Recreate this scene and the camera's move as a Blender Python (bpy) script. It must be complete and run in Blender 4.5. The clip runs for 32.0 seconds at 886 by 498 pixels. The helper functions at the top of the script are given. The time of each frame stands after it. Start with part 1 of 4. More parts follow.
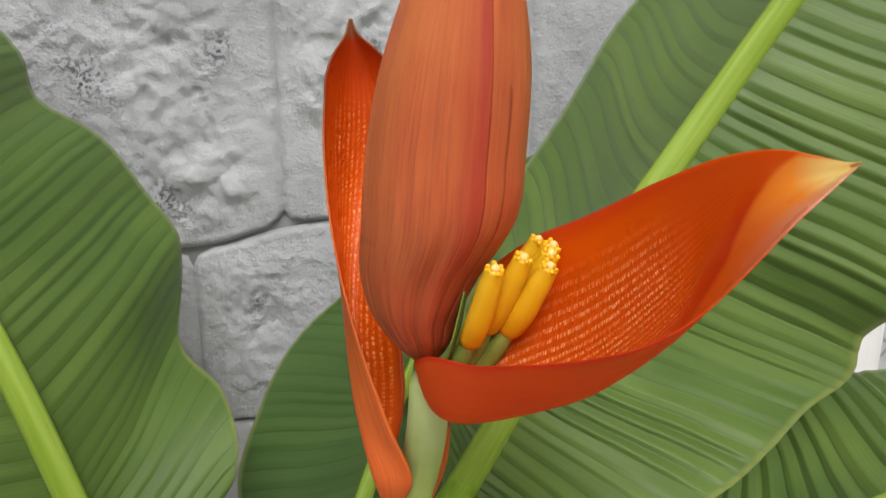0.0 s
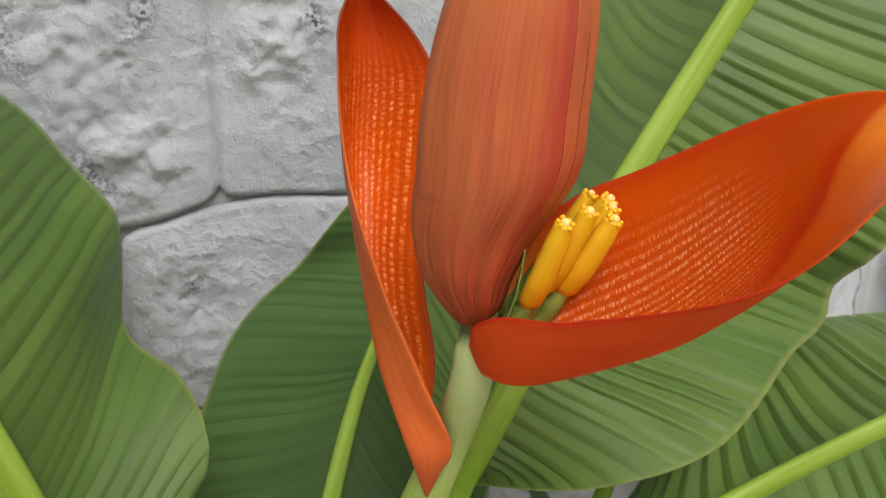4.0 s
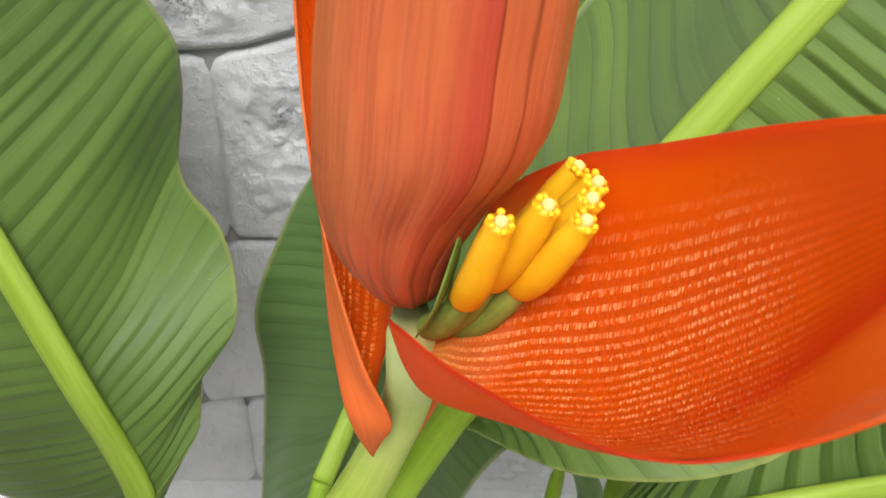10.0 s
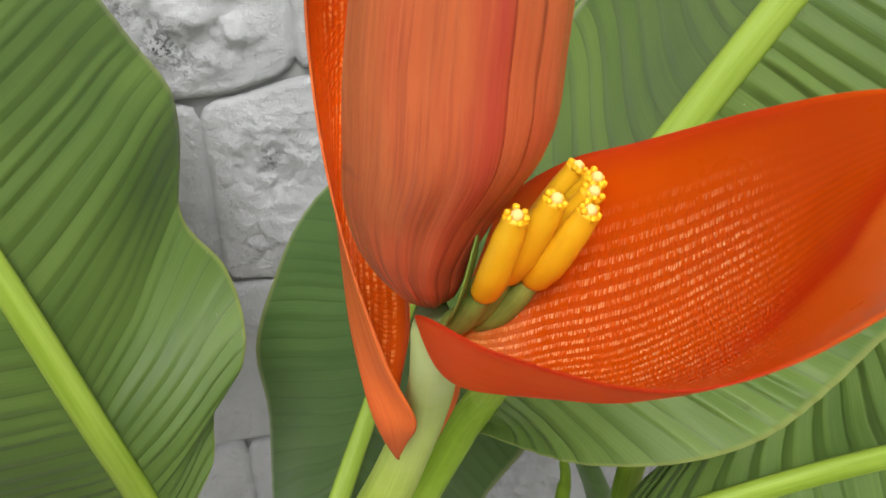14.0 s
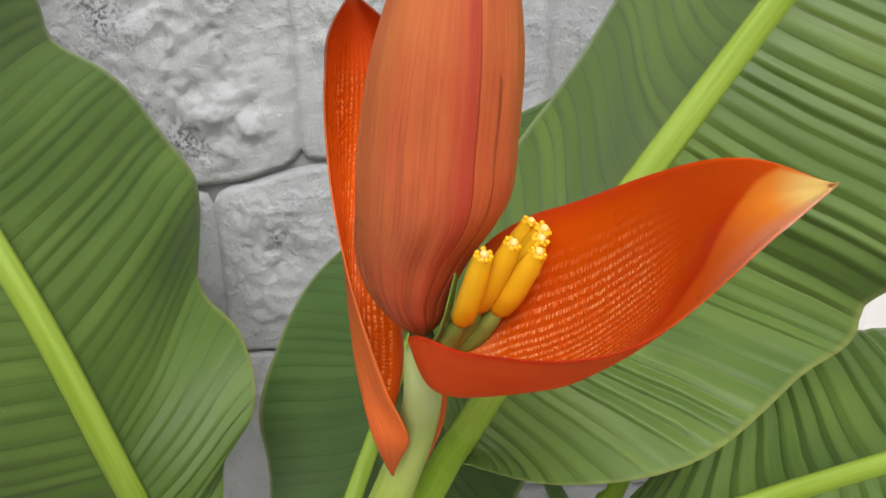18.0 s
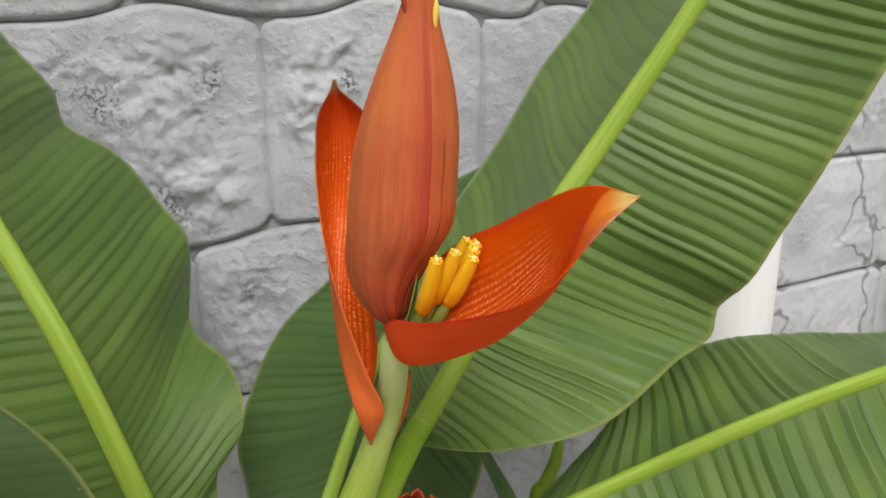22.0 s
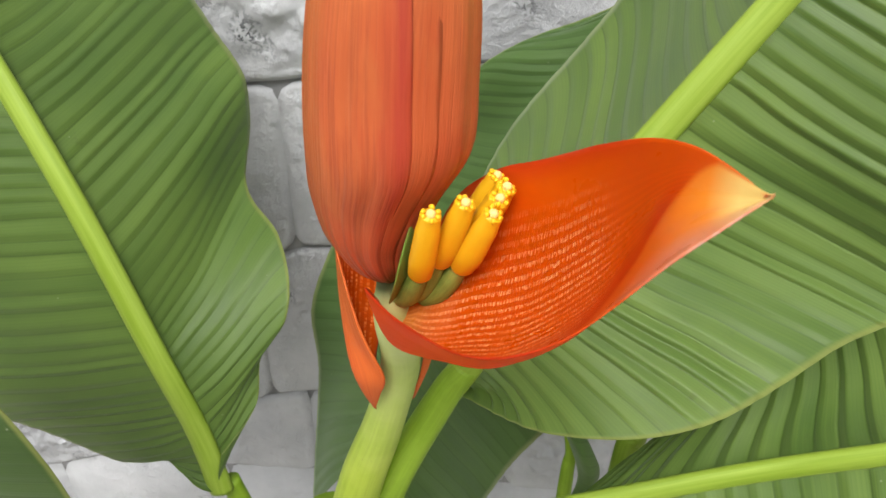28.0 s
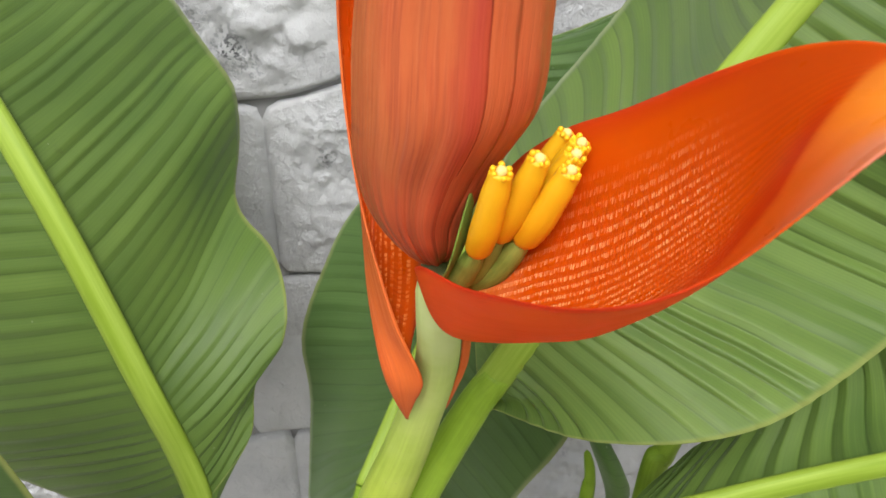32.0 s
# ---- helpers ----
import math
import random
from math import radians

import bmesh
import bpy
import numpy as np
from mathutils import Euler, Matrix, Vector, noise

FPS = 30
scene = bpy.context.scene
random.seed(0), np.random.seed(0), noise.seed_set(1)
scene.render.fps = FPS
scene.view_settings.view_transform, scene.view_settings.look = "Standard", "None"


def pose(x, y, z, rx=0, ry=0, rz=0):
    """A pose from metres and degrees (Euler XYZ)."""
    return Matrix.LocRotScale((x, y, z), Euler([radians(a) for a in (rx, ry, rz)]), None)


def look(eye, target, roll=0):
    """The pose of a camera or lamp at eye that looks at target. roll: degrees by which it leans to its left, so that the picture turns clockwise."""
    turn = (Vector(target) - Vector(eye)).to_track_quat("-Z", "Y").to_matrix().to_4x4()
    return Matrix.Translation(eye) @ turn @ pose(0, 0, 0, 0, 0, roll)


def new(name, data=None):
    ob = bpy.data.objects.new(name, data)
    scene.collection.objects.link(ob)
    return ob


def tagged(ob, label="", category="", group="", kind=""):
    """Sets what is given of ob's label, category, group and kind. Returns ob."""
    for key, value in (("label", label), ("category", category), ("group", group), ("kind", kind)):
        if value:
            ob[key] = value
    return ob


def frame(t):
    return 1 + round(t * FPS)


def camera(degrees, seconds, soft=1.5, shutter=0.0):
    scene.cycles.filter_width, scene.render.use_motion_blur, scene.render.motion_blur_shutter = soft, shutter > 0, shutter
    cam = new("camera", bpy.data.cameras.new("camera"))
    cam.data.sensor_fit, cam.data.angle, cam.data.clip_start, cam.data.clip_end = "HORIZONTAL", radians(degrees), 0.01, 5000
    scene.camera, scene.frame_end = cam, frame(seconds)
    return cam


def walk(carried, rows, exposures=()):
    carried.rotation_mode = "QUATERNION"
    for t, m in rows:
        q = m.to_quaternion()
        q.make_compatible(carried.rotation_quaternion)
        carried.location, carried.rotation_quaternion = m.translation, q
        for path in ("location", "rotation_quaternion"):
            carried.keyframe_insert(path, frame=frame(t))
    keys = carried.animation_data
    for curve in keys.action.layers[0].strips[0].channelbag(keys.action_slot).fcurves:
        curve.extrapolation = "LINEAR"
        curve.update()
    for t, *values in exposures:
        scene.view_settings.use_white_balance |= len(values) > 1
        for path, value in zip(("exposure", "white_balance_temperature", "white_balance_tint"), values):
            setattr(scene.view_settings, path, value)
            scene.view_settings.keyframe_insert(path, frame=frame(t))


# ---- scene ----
cam = camera(64.0, 32.0)
cam.data.dof.use_dof, cam.data.dof.focus_distance, cam.data.dof.aperture_fstop = True, 0.33, 28.0
PATH = [
    (0, (-0.0303, -0.0063, 1.3080), (0.1728, 1.9222, 0.8184), -0.17),
    (0.5, (-0.0486, -0.0111, 1.3111), (0.2376, 1.9113, 0.8393), -0.79),
    (1, (-0.0906, -0.0005, 1.3122), (0.3845, 1.8843, 0.8415), -0.00),
    (1.5, (-0.1154, 0.0050, 1.3056), (0.5415, 1.8309, 0.8212), 1.25),
    (2, (-0.1246, 0.0105, 1.3014), (0.5985, 1.8117, 0.8191), 1.02),
    (2.5, (-0.1268, 0.0067, 1.3009), (0.6340, 1.7937, 0.8234), 1.02),
    (3, (-0.1232, 0.0077, 1.3020), (0.6188, 1.8014, 0.8202), 0.63),
    (3.5, (-0.1193, 0.0123, 1.2999), (0.5616, 1.8257, 0.8019), 0.53),
    (4, (-0.1015, 0.0193, 1.2951), (0.4247, 1.8713, 0.7537), 0.34),
    (4.5, (-0.0790, 0.0406, 1.2985), (0.2929, 1.9228, 0.7336), 1.63),
    (6.5, (-0.0350, 0.0700, 1.2792), (0.0929, 1.9267, 0.5468), -0.17),
    (7, (-0.0103, 0.0726, 1.2980), (0.0290, 1.9180, 0.5278), 3.03),
    (7.5, (-0.0014, 0.0846, 1.3080), (-0.0416, 1.8900, 0.4484), 3.44),
    (8, (-0.0002, 0.0897, 1.3160), (-0.0257, 1.8658, 0.3968), 1.71),
    (8.5, (-0.0068, 0.1027, 1.3099), (-0.0289, 1.8524, 0.3413), 1.56),
    (9, (-0.0009, 0.1073, 1.3152), (-0.0313, 1.8233, 0.2883), 2.38),
    (9.5, (0.0045, 0.1083, 1.3229), (0.0017, 1.8144, 0.2793), 2.69),
    (10, (0.0028, 0.1021, 1.3229), (0.0234, 1.8051, 0.2745), 2.57),
    (10.5, (0.0038, 0.0958, 1.3225), (0.0459, 1.8005, 0.2773), 1.41),
    (11, (0.0047, 0.0901, 1.3245), (0.0537, 1.8196, 0.3213), 0.51),
    (11.5, (0.0046, 0.0851, 1.3259), (0.0653, 1.8356, 0.3604), -0.21),
    (12, (0.0033, 0.0776, 1.3280), (0.0861, 1.8348, 0.3765), -0.44),
    (12.5, (0.0029, 0.0766, 1.3251), (0.0938, 1.8301, 0.3677), -0.73),
    (13, (0.0052, 0.0719, 1.3228), (0.0982, 1.8255, 0.3654), -0.93),
    (13.5, (-0.0023, 0.0768, 1.3239), (0.0736, 1.8268, 0.3586), -0.39),
    (15.5, (-0.0240, 0.0581, 1.3221), (0.1326, 1.8497, 0.4470), 0.37),
    (16, (-0.0230, 0.0566, 1.3204), (0.1797, 1.8422, 0.4426), -0.12),
    (16.5, (-0.0311, 0.0415, 1.3235), (0.1715, 1.8566, 0.5084), 0.13),
    (17, (-0.0297, 0.0285, 1.3287), (0.1585, 1.8698, 0.5709), 0.39),
    (17.5, (-0.0266, 0.0104, 1.3352), (0.1217, 1.8737, 0.6237), 0.02),
    (18, (-0.0138, -0.0048, 1.3372), (0.1007, 1.8595, 0.6224), -0.07),
    (18.5, (-0.0092, -0.0158, 1.3289), (0.0522, 1.8632, 0.6463), 1.30),
    (19, (-0.0208, -0.0443, 1.3363), (0.1509, 1.8487, 0.7142), 0.45),
    (19.5, (-0.0358, -0.0740, 1.3396), (0.1857, 1.8277, 0.7610), -0.46),
    (20, (-0.0441, -0.0995, 1.3460), (0.2052, 1.8088, 0.8017), -1.29),
    (20.5, (-0.0433, -0.1178, 1.3476), (0.1986, 1.7970, 0.8233), -1.52),
    (21, (-0.0435, -0.1292, 1.3489), (0.2190, 1.7867, 0.8385), -1.08),
    (21.5, (-0.0419, -0.1397, 1.3488), (0.2392, 1.7792, 0.8604), -0.44),
    (22, (-0.0382, -0.1483, 1.3464), (0.2475, 1.7655, 0.8407), -0.33),
    (22.5, (-0.0396, -0.1547, 1.3413), (0.2452, 1.7568, 0.8264), -0.87),
    (23, (-0.0383, -0.1572, 1.3400), (0.2514, 1.7399, 0.7769), -0.68),
    (23.5, (-0.0124, -0.1363, 1.3370), (0.1460, 1.7482, 0.6862), -0.04),
    (24, (0.0581, -0.0972, 1.3463), (-0.0858, 1.7894, 0.6983), 1.46),
    (24.5, (0.0879, -0.0801, 1.3475), (-0.1968, 1.7832, 0.6788), 1.04),
    (25, (0.0906, -0.0548, 1.3402), (-0.2218, 1.7775, 0.6019), 0.83),
    (25.5, (0.0927, -0.0159, 1.3435), (-0.2648, 1.7767, 0.5320), 0.09),
    (27.5, (0.0588, 0.0071, 1.3598), (-0.1485, 1.7435, 0.3893), 0.08),
    (28, (0.0540, 0.0300, 1.3547), (-0.1551, 1.7447, 0.3467), -0.82),
    (28.5, (0.0558, 0.0446, 1.3470), (-0.1601, 1.7643, 0.3490), 0.86),
    (29, (0.0529, 0.0582, 1.3349), (-0.2367, 1.7730, 0.3472), 0.61),
    (29.5, (0.0556, 0.0665, 1.3215), (-0.2408, 1.7984, 0.3662), -0.42),
    (30, (0.0560, 0.0777, 1.3099), (-0.1880, 1.8216, 0.3616), -0.79),
    (30.5, (0.0508, 0.0777, 1.3048), (-0.1959, 1.8364, 0.3849), -0.82),
    (31, (0.0550, 0.0726, 1.3049), (-0.2093, 1.8208, 0.3701), -1.63),
    (31.5, (0.0361, 0.0524, 1.3144), (-0.1534, 1.8235, 0.4048), -1.52),
    (32, (0.0135, 0.0422, 1.3129), (-0.0915, 1.8288, 0.4201), -0.42),
]
EXPOSURES = [(0, 0.21), (1, 0.26), (2, 0.53), (2.5, 0.63), (3, 0.64), (4, 0.21), (7, 0.44), (8, 0.46), (9, 0.8), (11, 0.64), (13, 0.51), (16, 0.44), (18, 0.34),
             (19, 0.52), (20, 0.16), (21, 0.15), (22, 0.22), (23, 0.1), (24, 0.24), (25, 0.32), (28, 0.64), (29.5, 0.64), (30, 0.62), (31, 0.57), (32, 0.68)]
walk(cam, [(t, look(eye, target, roll)) for t, eye, target, roll in PATH], EXPOSURES)

# ---- light ----
SUN_UP, SUN_TURN = 54.0, 180.0
world = bpy.data.worlds.new("sky")
scene.world = world
world.use_nodes = True
wn = world.node_tree.nodes
sky = wn.new("ShaderNodeTexSky")
sky.sky_type = "NISHITA"
sky.sun_disc = False
sky.sun_elevation, sky.sun_rotation = radians(SUN_UP), radians(SUN_TURN)
sky.air_density, sky.dust_density, sky.ozone_density = 1.0, 4.0, 1.0
wash = wn.new("ShaderNodeHueSaturation")
wash.inputs["Saturation"].default_value = 0.06
world.node_tree.links.new(sky.outputs[0], wash.inputs["Color"])
world.node_tree.links.new(wash.outputs[0], wn["Background"].inputs[0])
wn["Background"].inputs[1].default_value = 0.15
sun = new("sun", bpy.data.lights.new("sun", "SUN"))
sun.data.energy, sun.data.angle, sun.data.color = 1.3, radians(28), (1.0, 0.97, 0.92)
sa, se = radians(SUN_TURN), radians(SUN_UP)
sun.matrix_world = look((0, 0, 4), Vector((0, 0, 4)) - Vector((math.sin(sa) * math.cos(se), math.cos(sa) * math.cos(se), math.sin(se))))


# ---- materials ----
class Mat:
    """A node material with short ways to wire it."""

    def __init__(self, name, rough=0.5, spec=0.5):
        self.m = bpy.data.materials.new(name)
        self.m.use_nodes = True
        self.t = self.m.node_tree
        self.b = self.t.nodes["Principled BSDF"]
        self.b.inputs["Roughness"].default_value = rough
        self.b.inputs["Specular IOR Level"].default_value = spec
        self.co = self.t.nodes.new("ShaderNodeTexCoord")

    def put(self, socket, value):
        if isinstance(value, bpy.types.NodeSocket):
            self.t.links.new(value, socket)
        else:
            socket.default_value = value

    def node(self, kind, out=0, **ins):
        n = self.t.nodes.new(kind)
        for k, v in ins.items():
            self.put(n.inputs[int(k[1:])] if k[0] == "i" and k[1:].isdigit() else n.inputs[k.replace("_", " ")], v)
        return n.outputs[out]

    def at(self, coord="UV", scale=(1, 1, 1)):
        n = self.t.nodes.new("ShaderNodeMapping")
        self.t.links.new(self.co.outputs[coord], n.inputs[0])
        n.inputs["Scale"].default_value = scale
        return n.outputs[0]

    def noise(self, vec, scale, detail=4.0, rough=0.55, distort=0.0):
        return self.node("ShaderNodeTexNoise", 0, Vector=vec, Scale=scale, Detail=detail, Roughness=rough, Distortion=distort)

    def ramp(self, fac, *stops):
        n = self.t.nodes.new("ShaderNodeValToRGB")
        self.put(n.inputs[0], fac)
        e = n.color_ramp.elements
        while len(e) < len(stops):
            e.new(0.5)
        for el, (p, c) in zip(e, stops):
            el.position = p
            el.color = (*c, 1) if isinstance(c, tuple) else (c, c, c, 1)
        return n.outputs[0]

    def mix(self, fac, a, b, mode="MIX"):
        n = self.t.nodes.new("ShaderNodeMix")
        n.data_type, n.blend_type = "RGBA", mode
        self.put(n.inputs[0], fac)
        for s, v in ((n.inputs[6], a), (n.inputs[7], b)):
            self.put(s, (*v, 1) if isinstance(v, tuple) else v)
        return n.outputs[2]

    def math(self, op, a, b=0.0):
        n = self.t.nodes.new("ShaderNodeMath")
        n.operation = op
        self.put(n.inputs[0], a)
        self.put(n.inputs[1], b)
        return n.outputs[0]

    def split(self, vec):
        n = self.t.nodes.new("ShaderNodeSeparateXYZ")
        self.put(n.inputs[0], vec)
        return n.outputs

    def base(self, colour):
        self.put(self.b.inputs["Base Color"], (*colour, 1) if isinstance(colour, tuple) else colour)
        return self

    def rough(self, v):
        self.put(self.b.inputs["Roughness"], v)
        return self

    def bump(self, height, strength=0.5, distance=0.001):
        n = self.t.nodes.new("ShaderNodeBump")
        n.inputs["Strength"].default_value, n.inputs["Distance"].default_value = strength, distance
        self.put(n.inputs["Height"], height)
        self.t.links.new(n.outputs[0], self.b.inputs["Normal"])
        return self

    def thin(self, amount, colour):
        """Light that passes through a thin leaf or petal."""
        tr = self.t.nodes.new("ShaderNodeBsdfTranslucent")
        self.put(tr.inputs[0], (*colour, 1) if isinstance(colour, tuple) else colour)
        mx = self.t.nodes.new("ShaderNodeMixShader")
        mx.inputs[0].default_value = amount
        out = self.t.nodes["Material Output"]
        self.t.links.new(self.b.outputs[0], mx.inputs[1])
        self.t.links.new(tr.outputs[0], mx.inputs[2])
        self.t.links.new(mx.outputs[0], out.inputs[0])
        return self


def leaf_material(name, dark, light, seed):
    m = Mat(name, 0.45, 0.32)
    s = m.split(m.at("UV"))
    fine = m.noise(m.at("UV", (7, 1.5, 1)), 1.0, 4)
    tone = m.noise(m.at("UV", (0.55, 0.6, 1)), 1.0, 2)
    broad = m.noise(m.at("Object"), 9 + seed, 3)
    col = m.mix(m.ramp(m.math("ADD", m.math("MULTIPLY", broad, 0.5), m.math("MULTIPLY", tone, 0.5)), (0.34, 0.0), (0.66, 1.0)), dark, light)
    col = m.mix(m.math("MULTIPLY", m.ramp(fine, (0.42, 0.0), (0.68, 1.0)), 0.28), col, tuple(c * 1.25 for c in light))
    each = m.node("ShaderNodeTexWhiteNoise", 0, Vector=m.node("ShaderNodeCombineXYZ", 0, X=m.math("FLOOR", s[0]), Y=m.math("FLOOR", m.math("MULTIPLY", s[1], 1.0)), Z=float(seed)))
    col = m.mix(m.math("MULTIPLY", m.ramp(each, (0.0, 0.5), (0.5, 0.0)), m.ramp(fine, (0.3, 1.0), (0.7, 0.4))), col, dark)
    # pleat steps darkened: vein tone plus crease shade put into the colour
    vein_shade = m.ramp(m.math("FRACT", s[0], 0.0), (0.0, 1.0), (0.05, 0.9), (0.1, 0.0), (0.97, 0.0), (1.0, 1.0))
    col = m.mix(m.math("MULTIPLY", vein_shade, m.ramp(tone, (0.35, 0.3), (0.65, 0.62))), col, tuple(c * 0.5 for c in dark))
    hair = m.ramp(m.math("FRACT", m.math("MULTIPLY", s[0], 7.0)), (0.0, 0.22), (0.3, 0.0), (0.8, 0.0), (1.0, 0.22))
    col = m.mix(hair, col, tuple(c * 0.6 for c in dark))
    specks = m.node("ShaderNodeTexVoronoi", 0, Vector=m.at("Object"), Scale=38.0)
    col = m.mix(m.math("MULTIPLY", m.ramp(specks, (0.015, 1.0), (0.035, 0.0)), 0.5), col, (0.4, 0.45, 0.28))
    stain = m.noise(m.at("Object"), 70, 4, 0.6)
    col = m.mix(m.math("MULTIPLY", m.ramp(stain, (0.66, 0.0), (0.74, 1.0)), 0.3), col, (0.05, 0.06, 0.015))
    edge = m.ramp(s[1], (0.97, 0.0), (0.988, 1.0))
    col = m.mix(m.math("MULTIPLY", edge, 0.55), col, (0.28, 0.3, 0.08))
    m.base(col)
    m.rough(m.ramp(m.math("ADD", m.math("MULTIPLY", broad, 0.6), m.math("MULTIPLY", fine, 0.4)), (0.35, 0.4), (0.65, 0.54)))
    m.b.inputs["Sheen Weight"].default_value = 0.2
    m.b.inputs["Sheen Tint"].default_value = (0.8, 0.95, 0.7, 1)
    m.bump(fine, 0.3, 0.0006)
    return m.thin(0.2, (0.24, 0.4, 0.05)).m


def bract_outer(name, pale, deep, brown, lines_n=60):
    """Matt outside of a bract: broken streaks along it, over broad uneven patches."""
    m = Mat(name, 0.48, 0.2)
    warp = m.noise(m.at("UV", (3, 3, 1)), 1.0, 2)
    uv = m.node("ShaderNodeVectorMath", 0, i0=m.at("UV"), i1=m.mix(1.0, (0.0, 0.0, 0.0), m.mix(0.03, (0.0, 0.0, 0.0), warp)))

    def streak(a, b, detail=4, rough=0.55):
        n = m.t.nodes.new("ShaderNodeMapping")
        m.t.links.new(uv, n.inputs[0])
        n.inputs["Scale"].default_value = (a, b, 1)
        return m.noise(n.outputs[0], 1.0, detail, rough)

    lines = streak(3.2, lines_n, 5, 0.65)
    thin = streak(5.0, lines_n * 2.2, 3)
    bands = streak(1.6, 6, 4)
    blot = m.noise(m.at("Object", (1, 1, 0.35)), 48, 4, 0.6)
    wide = m.noise(m.at("Object", (1, 1, 0.5)), 24, 2, 0.5)
    col = m.mix(m.ramp(bands, (0.36, 0.0), (0.64, 1.0)), pale, deep)
    here = m.ramp(wide, (0.36, 0.4), (0.62, 1.0))
    col = m.mix(m.math("MULTIPLY", m.math("MULTIPLY", m.ramp(lines, (0.46, 0.0), (0.64, 1.0)), 0.75), here), col, brown)
    col = m.mix(m.math("MULTIPLY", m.math("MULTIPLY", m.ramp(thin, (0.54, 0.0), (0.68, 1.0)), 0.26), here), col, tuple(min(1.0, c * 1.1 + 0.07) for c in pale))
    col = m.mix(m.math("MULTIPLY", m.ramp(blot, (0.54, 0.0), (0.72, 1.0)), 0.45), col, tuple(c * 0.8 for c in deep))
    m.base(col)
    m.rough(m.ramp(lines, (0.3, 0.36), (0.7, 0.52)))
    m.bump(m.math("ADD", lines, m.math("MULTIPLY", thin, 0.4)), 0.42, 0.001)
    return m


def bract_inner(name, rows, cells, dark_ends, sides, raised, amount, foot):
    """Glossy inside of a bract: rows of small raised cells between fine furrows."""
    m = Mat(name, 0.34, 0.17)
    s = m.split(m.at("UV"))
    wob = m.noise(m.at("UV", (5, 4, 1)), 1.0, 2)
    fine = m.noise(m.at("UV", (cells * 0.3, rows * 0.5, 1)), 1.0, 2)
    line = m.math("ADD", m.math("MULTIPLY", s[1], rows), m.math("ADD", m.math("MULTIPLY", wob, 0.7), m.math("MULTIPLY", fine, 0.25)))
    run = m.math("ADD", m.math("MULTIPLY", s[0], cells), m.math("ADD", m.math("MULTIPLY", wob, 5.0), m.math("MULTIPLY", line, 0.35)))
    xy = m.t.nodes.new("ShaderNodeCombineXYZ")
    m.put(xy.inputs[0], run)
    m.put(xy.inputs[1], line)
    v = m.t.nodes.new("ShaderNodeTexVoronoi")
    v.voronoi_dimensions = "2D"
    m.put(v.inputs["Vector"], xy.outputs[0])
    v.inputs["Scale"].default_value, v.inputs["Randomness"].default_value = 1.0, 0.7
    pick = m.split(v.outputs["Color"])[0]
    ridge = m.ramp(m.math("SINE", m.math("MULTIPLY", line, 6.283)), (0.0, 0.0), (0.3, 1.0))
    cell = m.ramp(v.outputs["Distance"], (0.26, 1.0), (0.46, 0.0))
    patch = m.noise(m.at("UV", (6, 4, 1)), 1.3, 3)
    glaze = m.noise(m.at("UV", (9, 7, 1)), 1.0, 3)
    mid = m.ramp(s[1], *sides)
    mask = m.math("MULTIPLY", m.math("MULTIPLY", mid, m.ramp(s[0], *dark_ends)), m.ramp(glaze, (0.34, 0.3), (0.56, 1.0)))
    col = m.mix(m.ramp(s[0], (0.04, 1.0), (0.3, 0.0)), (0.68, 0.105, 0.002), foot)
    col = m.mix(m.math("MULTIPLY", m.ramp(patch, (0.4, 0.0), (0.7, 1.0)), 0.4), col, (0.62, 0.078, 0.003))
    # darker red band before the far end: shade of the hollow put into the colour
    hollow_shade = m.ramp(s[0], (0.5, 0.0), (0.74, 1.0), (0.88, 0.8), (0.95, 0.0))
    col = m.mix(m.math("MULTIPLY", hollow_shade, 0.3), col, (0.54, 0.05, 0.004))
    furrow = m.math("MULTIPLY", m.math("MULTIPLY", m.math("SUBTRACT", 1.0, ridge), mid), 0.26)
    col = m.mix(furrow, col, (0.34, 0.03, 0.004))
    # raised cells drawn paler: their orange tint plus gloss highlights put into the colour
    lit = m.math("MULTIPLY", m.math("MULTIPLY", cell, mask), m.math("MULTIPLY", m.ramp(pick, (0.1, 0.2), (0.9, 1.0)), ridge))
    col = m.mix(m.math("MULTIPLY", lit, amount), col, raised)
    m.put(m.b.inputs["Roughness"], m.ramp(patch, (0.3, 0.24), (0.7, 0.38)))
    m.bump(m.math("MULTIPLY", m.math("MULTIPLY", mid, m.ramp(s[0], *dark_ends)), m.math("ADD", cell, m.math("MULTIPLY", ridge, 0.3))), 0.4, 0.0006)
    return m, col, s, patch


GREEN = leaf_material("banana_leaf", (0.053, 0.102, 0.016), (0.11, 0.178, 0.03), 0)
# paler leaf green for the rising leaf and the low leaf
GREEN_PALE = leaf_material("banana_leaf_pale", (0.06, 0.114, 0.018), (0.136, 0.21, 0.036), 1)
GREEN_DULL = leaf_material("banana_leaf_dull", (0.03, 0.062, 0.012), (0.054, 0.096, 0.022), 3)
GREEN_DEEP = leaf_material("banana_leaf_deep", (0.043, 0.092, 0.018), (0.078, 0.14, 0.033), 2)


def rib_material():
    m = Mat("midrib", 0.48, 0.22)
    n = m.noise(m.at("UV", (6, 14, 1)), 1.0, 4)
    col = m.mix(m.ramp(n, (0.35, 0.0), (0.65, 1.0)), (0.19, 0.285, 0.024), (0.26, 0.36, 0.05))
    m.base(col).bump(n, 0.2, 0.0006)
    return m.m


